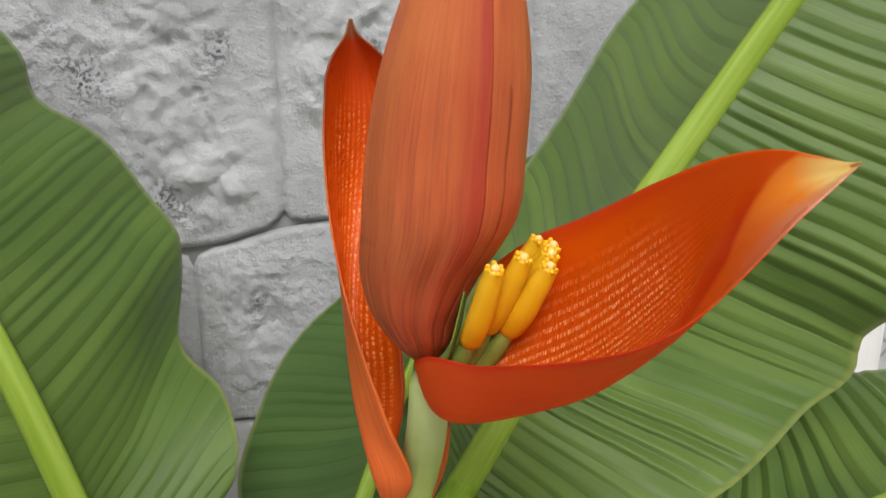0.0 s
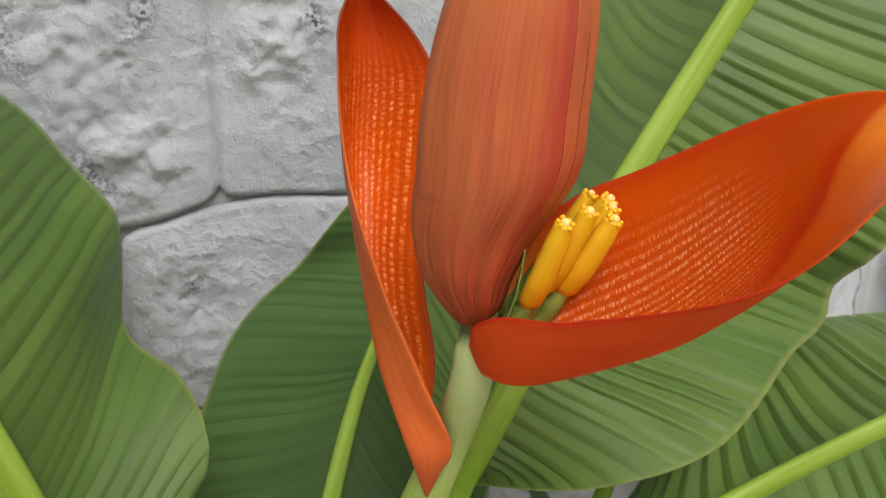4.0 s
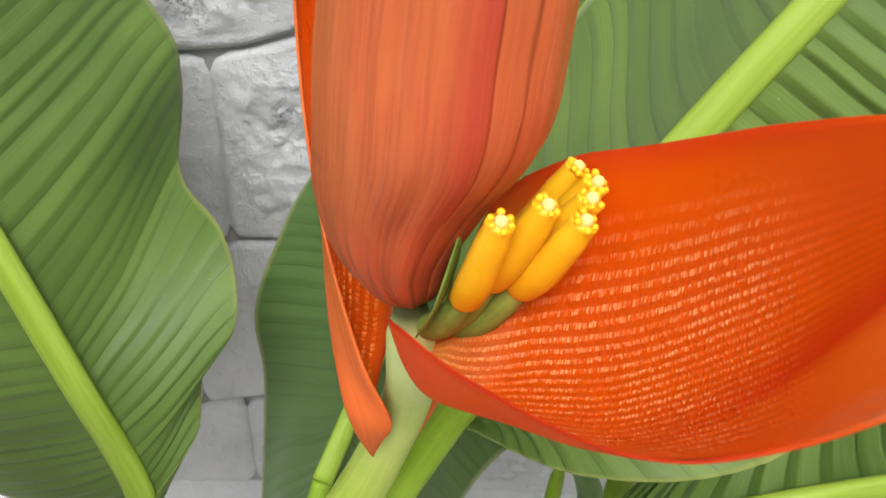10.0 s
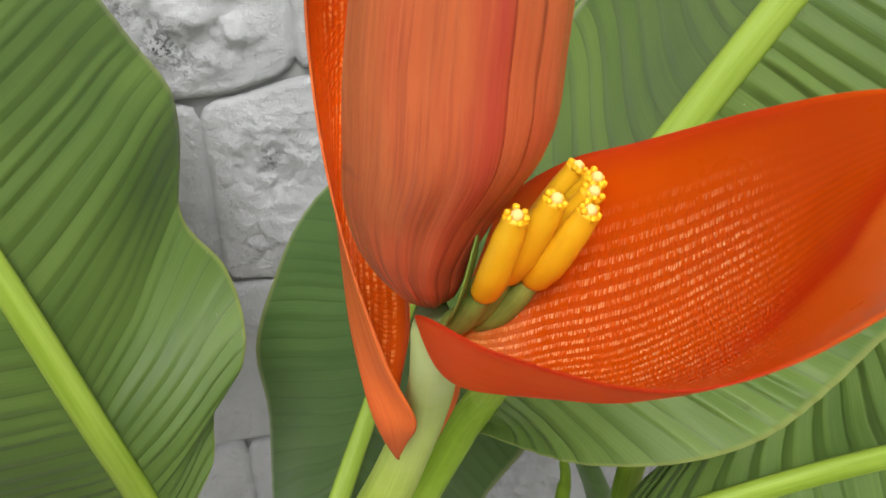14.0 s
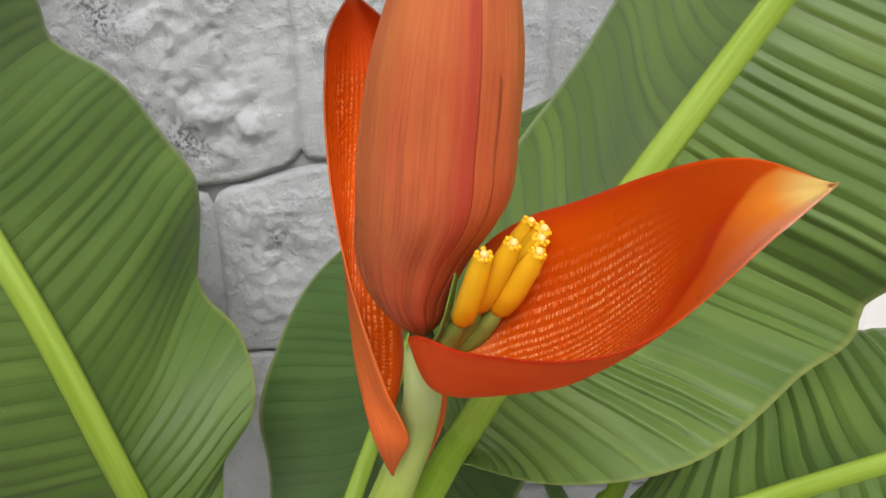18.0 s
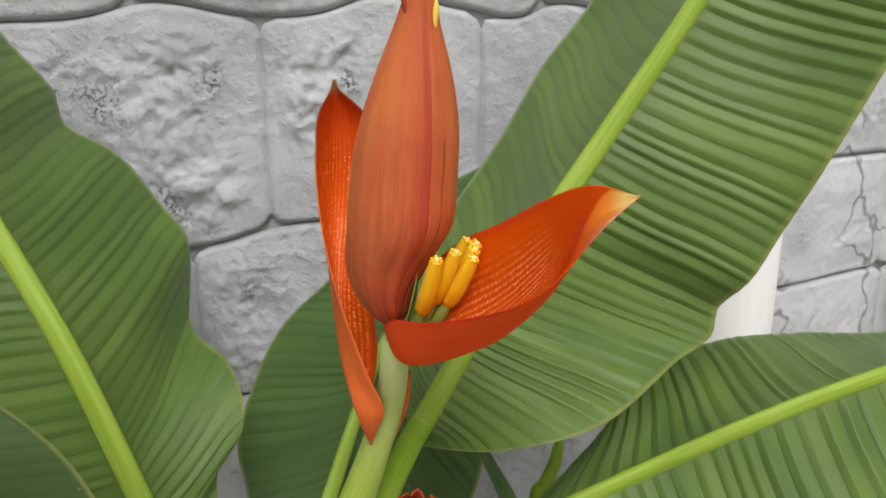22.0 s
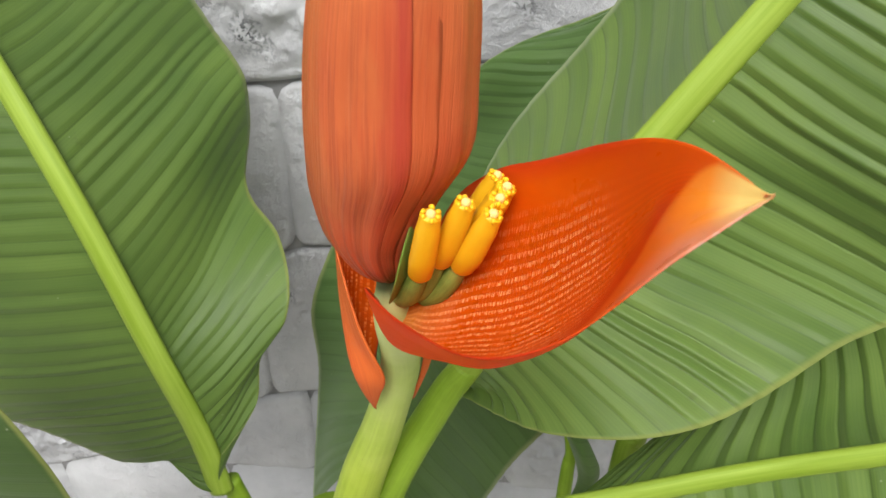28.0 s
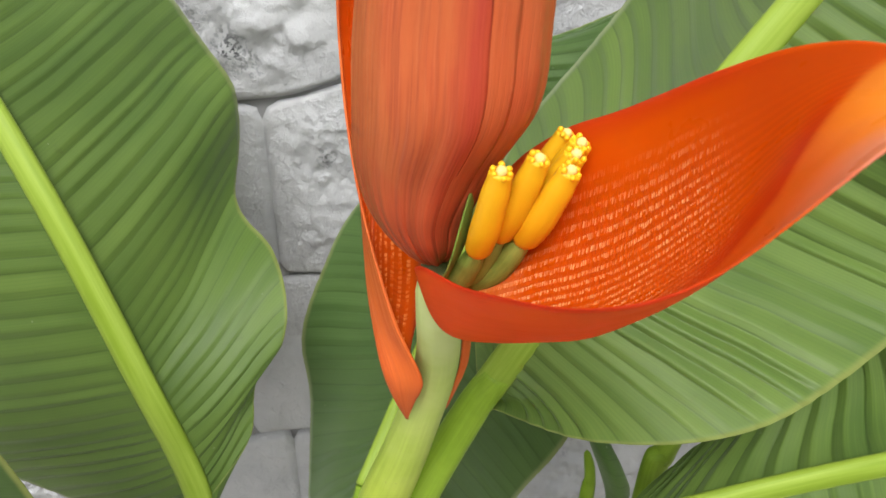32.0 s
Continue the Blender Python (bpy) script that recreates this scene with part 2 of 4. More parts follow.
def stalk_material(name, a, b, bloom=None):
    m = Mat(name, 0.5, 0.25)
    n = m.noise(m.at("UV", (6, 30, 1)), 1.0, 5)
    p = m.noise(m.at("Object"), 30, 3)
    col = m.mix(m.ramp(p, (0.35, 0.0), (0.7, 1.0)), a, b)
    spot = m.node("ShaderNodeTexVoronoi", 0, Vector=m.at("Object"), Scale=90.0)
    col = m.mix(m.math("MULTIPLY", m.ramp(spot, (0.03, 1.0), (0.08, 0.0)), 0.35), col, (0.12, 0.12, 0.03))
    col = m.mix(m.math("MULTIPLY", m.ramp(n, (0.4, 0.0), (0.7, 1.0)), 0.3), col, tuple(min(1, c * 1.5) for c in b))
    if bloom:
        waxy = m.math("MULTIPLY", m.ramp(m.split(m.at("UV"))[0], (0.16, 1.0), (0.6, 0.0)), m.ramp(p, (0.3, 0.5), (0.6, 0.95)))
        col = m.mix(waxy, col, bloom)
        col = m.mix(m.ramp(m.split(m.at("UV"))[0], (0.06, 1.0), (0.1, 0.0)), col, (0.07, 0.085, 0.03))
    m.base(col)
    m.bump(n, 0.3, 0.0006)
    return m.m


RIB = rib_material()
STALK = stalk_material("flower_stalk", (0.24, 0.33, 0.022), (0.34, 0.42, 0.055), (0.46, 0.52, 0.23))
PETIOLE = stalk_material("petiole", (0.14, 0.235, 0.012), (0.2, 0.31, 0.025))
FADED = stalk_material("faded_flower", (0.3, 0.33, 0.07), (0.46, 0.45, 0.15))
SHRUB = leaf_material("shrub_leaf", (0.018, 0.036, 0.012), (0.036, 0.064, 0.02), 5)
OVARY = stalk_material("ovary", (0.12, 0.2, 0.03), (0.24, 0.3, 0.06))


def bud_material(name, stripe):
    m = bract_outer(name, (0.49, 0.12, 0.038), (0.41, 0.076, 0.026), (0.22, 0.04, 0.02), 54)
    s = m.split(m.at("UV"))
    tone = m.b.inputs["Base Color"].links[0].from_socket
    bloom = m.noise(m.at("Object", (1, 1, 0.6)), 20, 3)
    tone = m.mix(m.math("MULTIPLY", m.ramp(s[0], (0.4, 0.0), (0.75, 1.0)), m.ramp(bloom, (0.35, 0.55), (0.6, 0.95))), tone, m.mix(m.ramp(bloom, (0.4, 0.0), (0.6, 1.0)), (0.47, 0.1, 0.031), (0.54, 0.155, 0.044)))
    tone = m.mix(m.math("MULTIPLY", m.ramp(s[0], (0.06, 1.0), (0.32, 0.0)), 0.75), tone, m.mix(m.ramp(m.noise(m.at("UV", (2, 40, 1)), 1.0, 4), (0.42, 0.0), (0.62, 1.0)), (0.44, 0.05, 0.016), (0.2, 0.028, 0.014)))
    dapple = m.noise(m.at("Object", (1, 1, 0.3)), 70, 4, 0.6)
    tone = m.mix(m.math("MULTIPLY", m.ramp(dapple, (0.5, 0.0), (0.68, 1.0)), 0.45), tone, (0.49, 0.135, 0.042))
    if stripe:
        torn = m.noise(m.at("UV", (3, 20, 1)), 1.0, 3)
        band = m.math("MULTIPLY", m.ramp(m.math("ADD", s[1], m.math("MULTIPLY", torn, 0.06)), (0.915, 0.0), (0.985, 0.5), (1.0, 0.7)), m.ramp(s[0], (0.1, 0.1), (0.3, 0.9), (0.75, 0.9), (0.9, 0.2)))
        tone = m.mix(m.math("MULTIPLY", band, 0.75), tone, (0.36, 0.03, 0.02))
        band2 = m.ramp(s[1], (0.93, 0.0), (0.965, 1.0), (1.0, 0.3))
        tone = m.mix(m.math("MULTIPLY", m.math("MULTIPLY", band2, m.ramp(s[0], (0.15, 0.0), (0.5, 0.5))), m.ramp(torn, (0.4, 0.2), (0.6, 1.0))), tone, (0.31, 0.03, 0.026))
        scar = m.math("MULTIPLY", m.ramp(m.math("ADD", s[0], m.math("MULTIPLY", torn, 0.02)), (0.295, 0.0), (0.305, 1.0), (0.315, 0.0)), m.ramp(s[1], (0.38, 0.0), (0.42, 1.0), (0.56, 1.0), (0.62, 0.0)))
        tone = m.mix(m.math("MULTIPLY", scar, 0.6), tone, (0.25, 0.06, 0.03))
    tone = m.mix(m.ramp(s[0], (0.955, 0.0), (1.0, 1.0)), tone, (0.6, 0.45, 0.05))
    return m.base(tone).m


BUD_OUT, BUD_EDGE = bud_material("bud_bract_outer", False), bud_material("bud_bract_edge", True)

ml = bract_outer("bract_outer", (0.7, 0.15, 0.03), (0.63, 0.115, 0.022), (0.52, 0.085, 0.02), 22)
us = ml.split(ml.at("UV"))
tone = ml.b.inputs["Base Color"].links[0].from_socket
tone = ml.mix(ml.math("MULTIPLY", ml.ramp(us[0], (0.82, 0.0), (1.0, 1.0)), 0.7), tone, (0.36, 0.07, 0.018))
crown = ml.math("MULTIPLY", ml.ramp(us[1], (0.0, 1.0), (0.05, 0.0), (0.95, 0.0), (1.0, 1.0)), ml.ramp(us[0], (0.12, 1.0), (0.3, 0.0)))
tone = ml.mix(ml.math("MULTIPLY", crown, 0.85), tone, (0.14, 0.028, 0.012))
tone = ml.mix(ml.ramp(us[0], (0.022, 1.0), (0.04, 0.0)), tone, (0.3, 0.13, 0.06))
OUTER = ml.base(tone).thin(0.15, (0.85, 0.17, 0.02)).m
BRICK = bract_outer("brick_bract", (0.33, 0.055, 0.016), (0.26, 0.038, 0.01), (0.14, 0.022, 0.008), 30).m
mr = bract_outer("spread_bract_outer", (0.85, 0.16, 0.022), (0.78, 0.12, 0.016), (0.68, 0.085, 0.014), 22)
us = mr.split(mr.at("UV"))
tone = mr.b.inputs["Base Color"].links[0].from_socket
chalk = mr.noise(mr.at("UV", (40, 40, 1)), 1.0, 4)
pale = mr.math("MULTIPLY", mr.ramp(us[0], (0.76, 0.0), (0.86, 1.0)), mr.ramp(us[1], (0.04, 1.0), (0.16, 0.0)))
tone = mr.mix(mr.math("MULTIPLY", pale, mr.ramp(chalk, (0.35, 0.35), (0.6, 1.0))), tone, (0.76, 0.58, 0.46))
tone = mr.mix(mr.ramp(us[0], (0.95, 0.0), (1.0, 1.0)), tone, (0.7, 0.6, 0.25))
tone = mr.mix(mr.math("MULTIPLY", mr.ramp(us[0], (0.02, 1.0), (0.10, 0.0)), 0.6), tone, (0.3, 0.06, 0.05))
tone = mr.mix(mr.math("MULTIPLY", mr.ramp(us[1], (0.004, 1.0), (0.02, 0.0)), mr.ramp(us[0], (0.62, 0.9), (0.74, 0.0))), tone, (0.5, 0.03, 0.012))
OUTER_R = mr.base(tone).thin(0.55, (1.0, 0.24, 0.03)).m
TIP = Mat("bract_tip", 0.45).base((0.7, 0.5, 0.05)).m

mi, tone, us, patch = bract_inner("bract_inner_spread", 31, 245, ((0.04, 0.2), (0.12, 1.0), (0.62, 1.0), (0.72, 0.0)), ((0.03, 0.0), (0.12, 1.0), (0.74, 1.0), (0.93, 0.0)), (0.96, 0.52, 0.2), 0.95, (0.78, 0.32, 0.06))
rim = mi.ramp(us[1], (0.0, 1.0), (0.012, 0.9), (0.045, 0.0), (0.955, 0.0), (1.0, 1.0))
tone = mi.mix(mi.math("MULTIPLY", mi.math("MULTIPLY", rim, 0.75), mi.ramp(us[0], (0.66, 1.0), (0.76, 0.0))), tone, (0.52, 0.028, 0.01))
bruise = mi.math("MULTIPLY", mi.ramp(us[0], (0.44, 0.0), (0.5, 1.0), (0.56, 1.0), (0.63, 0.0)), mi.ramp(mi.math("ADD", us[1], mi.math("MULTIPLY", patch, 0.05)), (0.05, 1.0), (0.085, 0.0)))
tone = mi.mix(mi.math("MULTIPLY", bruise, 0.85), tone, (0.1, 0.014, 0.02))
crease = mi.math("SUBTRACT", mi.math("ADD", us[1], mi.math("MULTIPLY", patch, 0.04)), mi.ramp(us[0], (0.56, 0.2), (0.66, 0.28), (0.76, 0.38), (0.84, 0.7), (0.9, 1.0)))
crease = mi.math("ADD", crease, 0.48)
# dark red line along the crease: shade of the fold painted in
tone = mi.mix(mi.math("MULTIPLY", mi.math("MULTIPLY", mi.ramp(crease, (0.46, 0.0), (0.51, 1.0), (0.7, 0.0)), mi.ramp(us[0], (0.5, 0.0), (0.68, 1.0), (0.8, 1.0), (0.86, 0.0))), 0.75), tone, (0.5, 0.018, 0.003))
flank = mi.math("MULTIPLY", mi.ramp(crease, (0.42, 1.0), (0.51, 0.0)), mi.ramp(us[0], (0.58, 0.0), (0.72, 1.0)))
tone = mi.mix(flank, tone, mi.ramp(us[0], (0.64, (0.66, 0.09, 0.005)), (0.8, (0.75, 0.16, 0.012)), (0.89, (0.83, 0.28, 0.025)), (0.95, (0.84, 0.66, 0.2))))
chalk = mi.noise(mi.at("UV", (60, 60, 1)), 1.0, 4)
scuff = mi.ramp(mi.math("ADD", us[1], mi.math("MULTIPLY", chalk, 0.14)), (0.17, 1.0), (0.34, 0.0))
tone = mi.mix(mi.math("MULTIPLY", mi.math("MULTIPLY", scuff, mi.ramp(us[0], (0.74, 0.0), (0.85, 0.65), (0.97, 0.5))), mi.ramp(chalk, (0.3, 0.55), (0.6, 1.0))), tone, (0.74, 0.42, 0.3))
brown = mi.ramp(mi.math("ADD", us[1], mi.math("MULTIPLY", chalk, 0.12)), (0.1, 1.0), (0.19, 0.0))
tone = mi.mix(mi.math("MULTIPLY", mi.math("MULTIPLY", brown, mi.ramp(us[0], (0.66, 0.0), (0.76, 0.8), (0.86, 0.0))), mi.ramp(chalk, (0.4, 0.2), (0.6, 1.0))), tone, (0.4, 0.21, 0.12))
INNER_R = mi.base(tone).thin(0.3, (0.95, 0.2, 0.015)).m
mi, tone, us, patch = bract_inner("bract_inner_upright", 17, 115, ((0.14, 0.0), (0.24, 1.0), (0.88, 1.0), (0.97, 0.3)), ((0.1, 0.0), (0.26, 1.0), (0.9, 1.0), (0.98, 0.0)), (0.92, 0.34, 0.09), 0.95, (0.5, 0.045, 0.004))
rim = mi.ramp(us[1], (0.0, 1.0), (0.05, 0.0), (0.95, 0.0), (1.0, 1.0))
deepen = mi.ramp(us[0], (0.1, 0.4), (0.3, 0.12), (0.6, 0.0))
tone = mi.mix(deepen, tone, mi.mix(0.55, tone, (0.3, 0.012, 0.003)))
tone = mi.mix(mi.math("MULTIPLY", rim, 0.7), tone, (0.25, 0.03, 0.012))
tone = mi.mix(mi.ramp(us[0], (0.0, 1.0), (0.022, 0.9), (0.04, 0.0)), tone, (0.3, 0.13, 0.06))
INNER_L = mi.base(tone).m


def tepal_material():
    m = Mat("flower_yellow", 0.42, 0.4)
    s = m.split(m.at("UV"))
    n = m.noise(m.at("UV", (3, 12, 1)), 1.0, 3)
    col = m.mix(m.ramp(s[0], (0.0, 0.0), (0.8, 1.0)), (0.84, 0.44, 0.008), (0.88, 0.53, 0.014))
    m.base(m.mix(m.math("MULTIPLY", n, 0.35), col, (0.78, 0.36, 0.006))).bump(n, 0.35, 0.0008)
    return m.thin(0.18, (0.95, 0.6, 0.04)).m


TEPAL = tepal_material()
LOBE = Mat("flower_lobe", 0.45, 0.3).base((0.84, 0.46, 0.012)).m
STIGMA = Mat("flower_stigma", 0.55, 0.3).base((0.82, 0.6, 0.2)).m


def stone_material(name, low, high, cracks=0.0):
    m = Mat(name, 0.85, 0.25)
    p = m.at("Object")
    broad = m.noise(p, 6, 4, 0.6)
    fine = m.noise(p, 46, 9, 0.68)
    pock = m.noise(p, 210, 3, 0.6)
    grit = m.noise(p, 420, 3, 0.6)
    col = m.mix(m.ramp(broad, (0.3, 0.0), (0.7, 1.0)), low, high)
    worn = m.ramp(m.noise(p, 8, 3), (0.6, 0.0), (0.74, 1.0))
    if not cracks:
        for x, z, wide in ((-0.325, 1.298, 0.075), (-0.252, 1.165, 0.05), (-0.02, 1.325, 0.04), (-0.163, 1.044, 0.03), (0.05, 1.21, 0.045), (-0.19, 1.325, 0.04), (-0.27, 0.82, 0.06)):
            away = m.node("ShaderNodeVectorMath", 0, i0=p, i1=(-x, 0.0, -z))
            flat = m.node("ShaderNodeVectorMath", 0, i0=away, i1=(1.0, 0.0, 0.8))
            flat.node.operation = "MULTIPLY"
            far = m.node("ShaderNodeVectorMath", 1, i0=flat)
            far.node.operation = "LENGTH"
            ragged = m.math("ADD", far, m.math("MULTIPLY", m.noise(p, 34, 4, 0.6), wide))
            worn = m.math("MAXIMUM", worn, m.ramp(m.math("DIVIDE", ragged, wide), (0.5, 1.0), (1.25, 0.0)))
    pits = m.math("MULTIPLY", m.ramp(pock, (0.45, 1.0), (0.49, 0.0)), worn)
    col = m.mix(m.math("MULTIPLY", pits, 0.2 if cracks else 0.92), col, (0.025, 0.026, 0.03))
    oi = m.t.nodes.new("ShaderNodeObjectInfo")
    col = m.mix(m.math("MULTIPLY", oi.outputs["Random"], 0.18), col, (0.3, 0.31, 0.33))
    if cracks:
        v = m.t.nodes.new("ShaderNodeTexVoronoi")
        v.feature = "DISTANCE_TO_EDGE"
        m.put(v.inputs["Vector"], m.mix(0.12, p, m.node("ShaderNodeTexNoise", 1, Vector=p, Scale=14.0)))
        v.inputs["Scale"].default_value = 6.0
        line = m.math("MULTIPLY", m.ramp(v.outputs[0], (0.008, 1.0), (0.03, 0.0)), m.ramp(m.noise(p, 5, 2), (0.45, 0.0), (0.55, 1.0)))
        col = m.mix(m.math("MULTIPLY", line, cracks), col, (0.05, 0.045, 0.04))
    ridge = m.t.nodes.new("ShaderNodeTexNoise")
    ridge.noise_type = "RIDGED_MULTIFRACTAL"
    m.put(ridge.inputs["Vector"], p)
    for key, value in (("Scale", 26.0), ("Detail", 6.0), ("Roughness", 0.6), ("Lacunarity", 2.1), ("Offset", 0.9), ("Gain", 2.0)):
        ridge.inputs[key].default_value = value
    chipped = m.math("MULTIPLY", ridge.outputs[0], m.ramp(m.noise(p, 7, 3), (0.42, 0.05), (0.6, 0.42)))
    m.base(col)
    m.bump(m.math("ADD", m.math("ADD", fine, chipped), m.math("ADD", m.math("MULTIPLY", grit, 0.3), m.math("MULTIPLY", pits, -0.6))), 0.4 if cracks else 0.65, 0.009)
    return m.m


STONE = stone_material("painted_stone", (0.31, 0.316, 0.322), (0.48, 0.488, 0.495))
STONE_CRACKED = stone_material("cracked_stone", (0.42, 0.424, 0.428), (0.54, 0.544, 0.548), 0.6)
JOINT = Mat("joint", 0.9, 0.2).base((0.26, 0.26, 0.26)).m


def ground_material():
    m = Mat("bounce_ground", 0.95, 0.2)
    p = m.at("Object")
    n = m.noise(p, 30, 6, 0.65)
    # ground is out of view; tone set pale to bounce light under bract and leaves
    m.base(m.mix(n, (0.2, 0.18, 0.15), (0.34, 0.31, 0.26))).bump(n, 0.8, 0.01)
    return m.m


def plastic_white():
    m = Mat("post_paint", 0.5, 0.4)
    n = m.noise(m.at("Object", (30, 30, 4)), 1.0, 4)
    m.base(m.mix(m.ramp(n, (0.35, 0.0), (0.75, 1.0)), (0.76, 0.75, 0.73), (0.86, 0.85, 0.83))).bump(n, 0.15, 0.001)
    return m.m


BOUNCE_GROUND, POST = ground_material(), plastic_white()


# ---- shaping ----
def spline(pts):
    """A smooth curve through (u, x, y, z) knots."""
    a = np.array(pts, float)
    k, p = a[:, 0], a[:, 1:]
    d = np.gradient(p, k, axis=0)

    def at(u):
        u = min(max(u, k[0]), k[-1])
        i = int(np.clip(np.searchsorted(k, u) - 1, 0, len(k) - 2))
        h = k[i + 1] - k[i]
        s = (u - k[i]) / h
        q = (2 * s**3 - 3 * s**2 + 1) * p[i] + (s**3 - 2 * s**2 + s) * h * d[i] + (3 * s**2 - 2 * s**3) * p[i + 1] + (s**3 - s**2) * h * d[i + 1]
        return q

    return at


def even(*pts):
    """The same for points at even steps."""
    return spline([(i / (len(pts) - 1), *p) for i, p in enumerate(pts)])


def mesh_from(name, verts, faces, uvs, mats, slots, smooth=True):
    me = bpy.data.meshes.new(name)
    me.from_pydata([tuple(map(float, v)) for v in verts], [], faces)
    layer = me.uv_layers.new(name="UVMap")
    loops = np.zeros(len(me.loops), dtype=np.int32)
    me.loops.foreach_get("vertex_index", loops)
    layer.data.foreach_set("uv", np.array(uvs, np.float32)[loops].ravel())
    for m in mats:
        me.materials.append(m)
    me.polygons.foreach_set("material_index", np.array(slots, np.int32))
    me.polygons.foreach_set("use_smooth", np.full(len(faces), smooth))
    me.update()
    return me


def sheet(name, fn, nu, nv, thick, mats, uvfn=None):
    """A thin closed skin: fn(u, v) is its face, the back lies thick behind it; mats: face, back."""
    us, vs = np.linspace(0, 1, nu), np.linspace(0, 1, nv)
    g = np.array([[fn(u, v) for v in vs] for u in us])
    du, dv = np.gradient(g, axis=0), np.gradient(g, axis=1)
    n = np.cross(du, dv)
    n /= np.linalg.norm(n, axis=2, keepdims=True) + 1e-12
    back = g - n * thick
    verts = np.concatenate([g.reshape(-1, 3), back.reshape(-1, 3)])
    uv1 = np.array([uvfn(u, v) if uvfn else (u, v) for u in us for v in vs])
    uvs = np.concatenate([uv1, uv1])
    faces, slots, off = [], [], nu * nv
    for i in range(nu - 1):
        for j in range(nv - 1):
            a, b, c, d = i * nv + j, (i + 1) * nv + j, (i + 1) * nv + j + 1, i * nv + j + 1
            faces += [(a, b, c, d), (off + d, off + c, off + b, off + a)]
            slots += [0, 1]
    edge = [i * nv for i in range(nu)] + [(nu - 1) * nv + j for j in range(1, nv)]
    edge += [i * nv + nv - 1 for i in range(nu - 2, -1, -1)] + [j for j in range(nv - 2, 0, -1)]
    for a, b in zip(edge, edge[1:] + edge[:1]):
        faces.append((b, a, off + a, off + b))
        slots.append(1 if len(mats) > 1 else 0)
    return mesh_from(name, verts, faces, uvs, mats, [min(s, len(mats) - 1) for s in slots])


def tube(name, fn, radius, nu, nv, mat, squash=None, cap=True):
    """A swept round rod: fn(u) its line, radius(u), squash(u) = (a, b) scales across."""
    pts = np.array([fn(u) for u in np.linspace(0, 1, nu)])
    tan = np.gradient(pts, axis=0)
    tan /= np.linalg.norm(tan, axis=1, keepdims=True)
    side = np.cross(tan[0], (0.0, 1.0, 0.05))
    verts, uvs, faces = [], [], []
    for i, (p, t) in enumerate(zip(pts, tan)):
        side = side - t * (side @ t)
        side /= np.linalg.norm(side)
        up = np.cross(t, side)
        u = i / (nu - 1)
        a, b = squash(u) if squash else (1, 1)
        for j in range(nv):
            w = 2 * math.pi * j / nv
            verts.append(p + radius(u) * (a * math.cos(w) * side + b * math.sin(w) * up))
            uvs.append((u, j / nv))
    for i in range(nu - 1):
        for j in range(nv):
            k = (j + 1) % nv
            faces.append((i * nv + j, i * nv + k, (i + 1) * nv + k, (i + 1) * nv + j))
    if cap:
        for row, flip in ((0, True), (nu - 1, False)):
            verts.append(pts[row])
            uvs.append((row / (nu - 1), 0.5))
            c = len(verts) - 1
            for j in range(nv):
                a, b = row * nv + j, row * nv + (j + 1) % nv
                faces.append((b, a, c) if flip else (a, b, c))
    return mesh_from(name, verts, faces, uvs, [mat], [0] * len(faces))


def lerp(*stops):
    """A smooth ramp through (u, value) stops."""
    xs, ys = zip(*stops)

    def at(u):
        i = int(np.clip(np.searchsorted(xs, u) - 1, 0, len(xs) - 2))
        s = min(max((u - xs[i]) / (xs[i + 1] - xs[i]), 0), 1)
        s = s * s * (3 - 2 * s) * 0.5 + s * 0.5
        return ys[i] + (ys[i + 1] - ys[i]) * s

    return at


def part(name, me, parent, label=""):
    ob = new(name, me)
    ob.parent = parent
    return tagged(ob, label)


def wobble(u, v, seed, scale=1.0):
    return noise.noise((u * scale + seed * 7.3, v * scale - seed * 3.1, seed * 1.7))


# ---- setting: ground and stone walls ----
def box_mesh(name, lo, hi, mat):
    (x0, y0, z0), (x1, y1, z1) = lo, hi
    v = [(x, y, z) for x in (x0, x1) for y in (y0, y1) for z in (z0, z1)]
    f = [(0, 1, 3, 2), (4, 6, 7, 5), (0, 4, 5, 1), (2, 3, 7, 6), (0, 2, 6, 4), (1, 5, 7, 3)]
    return mesh_from(name, v, f, [(0, 0)] * 8, [mat], [0] * 6, False)


gn = 80
gv = [(-40 + 80 * i / gn, -40 + 80 * j / gn, 0.0) for i in range(gn + 1) for j in range(gn + 1)]
gf = [(i * (gn + 1) + j, (i + 1) * (gn + 1) + j, (i + 1) * (gn + 1) + j + 1, i * (gn + 1) + j + 1) for i in range(gn) for j in range(gn)]
ground = new("ground", mesh_from("ground", gv, gf, [(0, 0)] * len(gv), [BOUNCE_GROUND], [0] * len(gf)))
tagged(ground, "unseen ground below the wall, pale to bounce light upward", "ground", kind="structure")


def stepped(h, steps):
    """Turns smooth heights into flat chips with short steep sides."""
    k = math.floor(h * steps)
    f = h * steps - k
    return (k + f**3 * (4 - 3 * f)) / steps


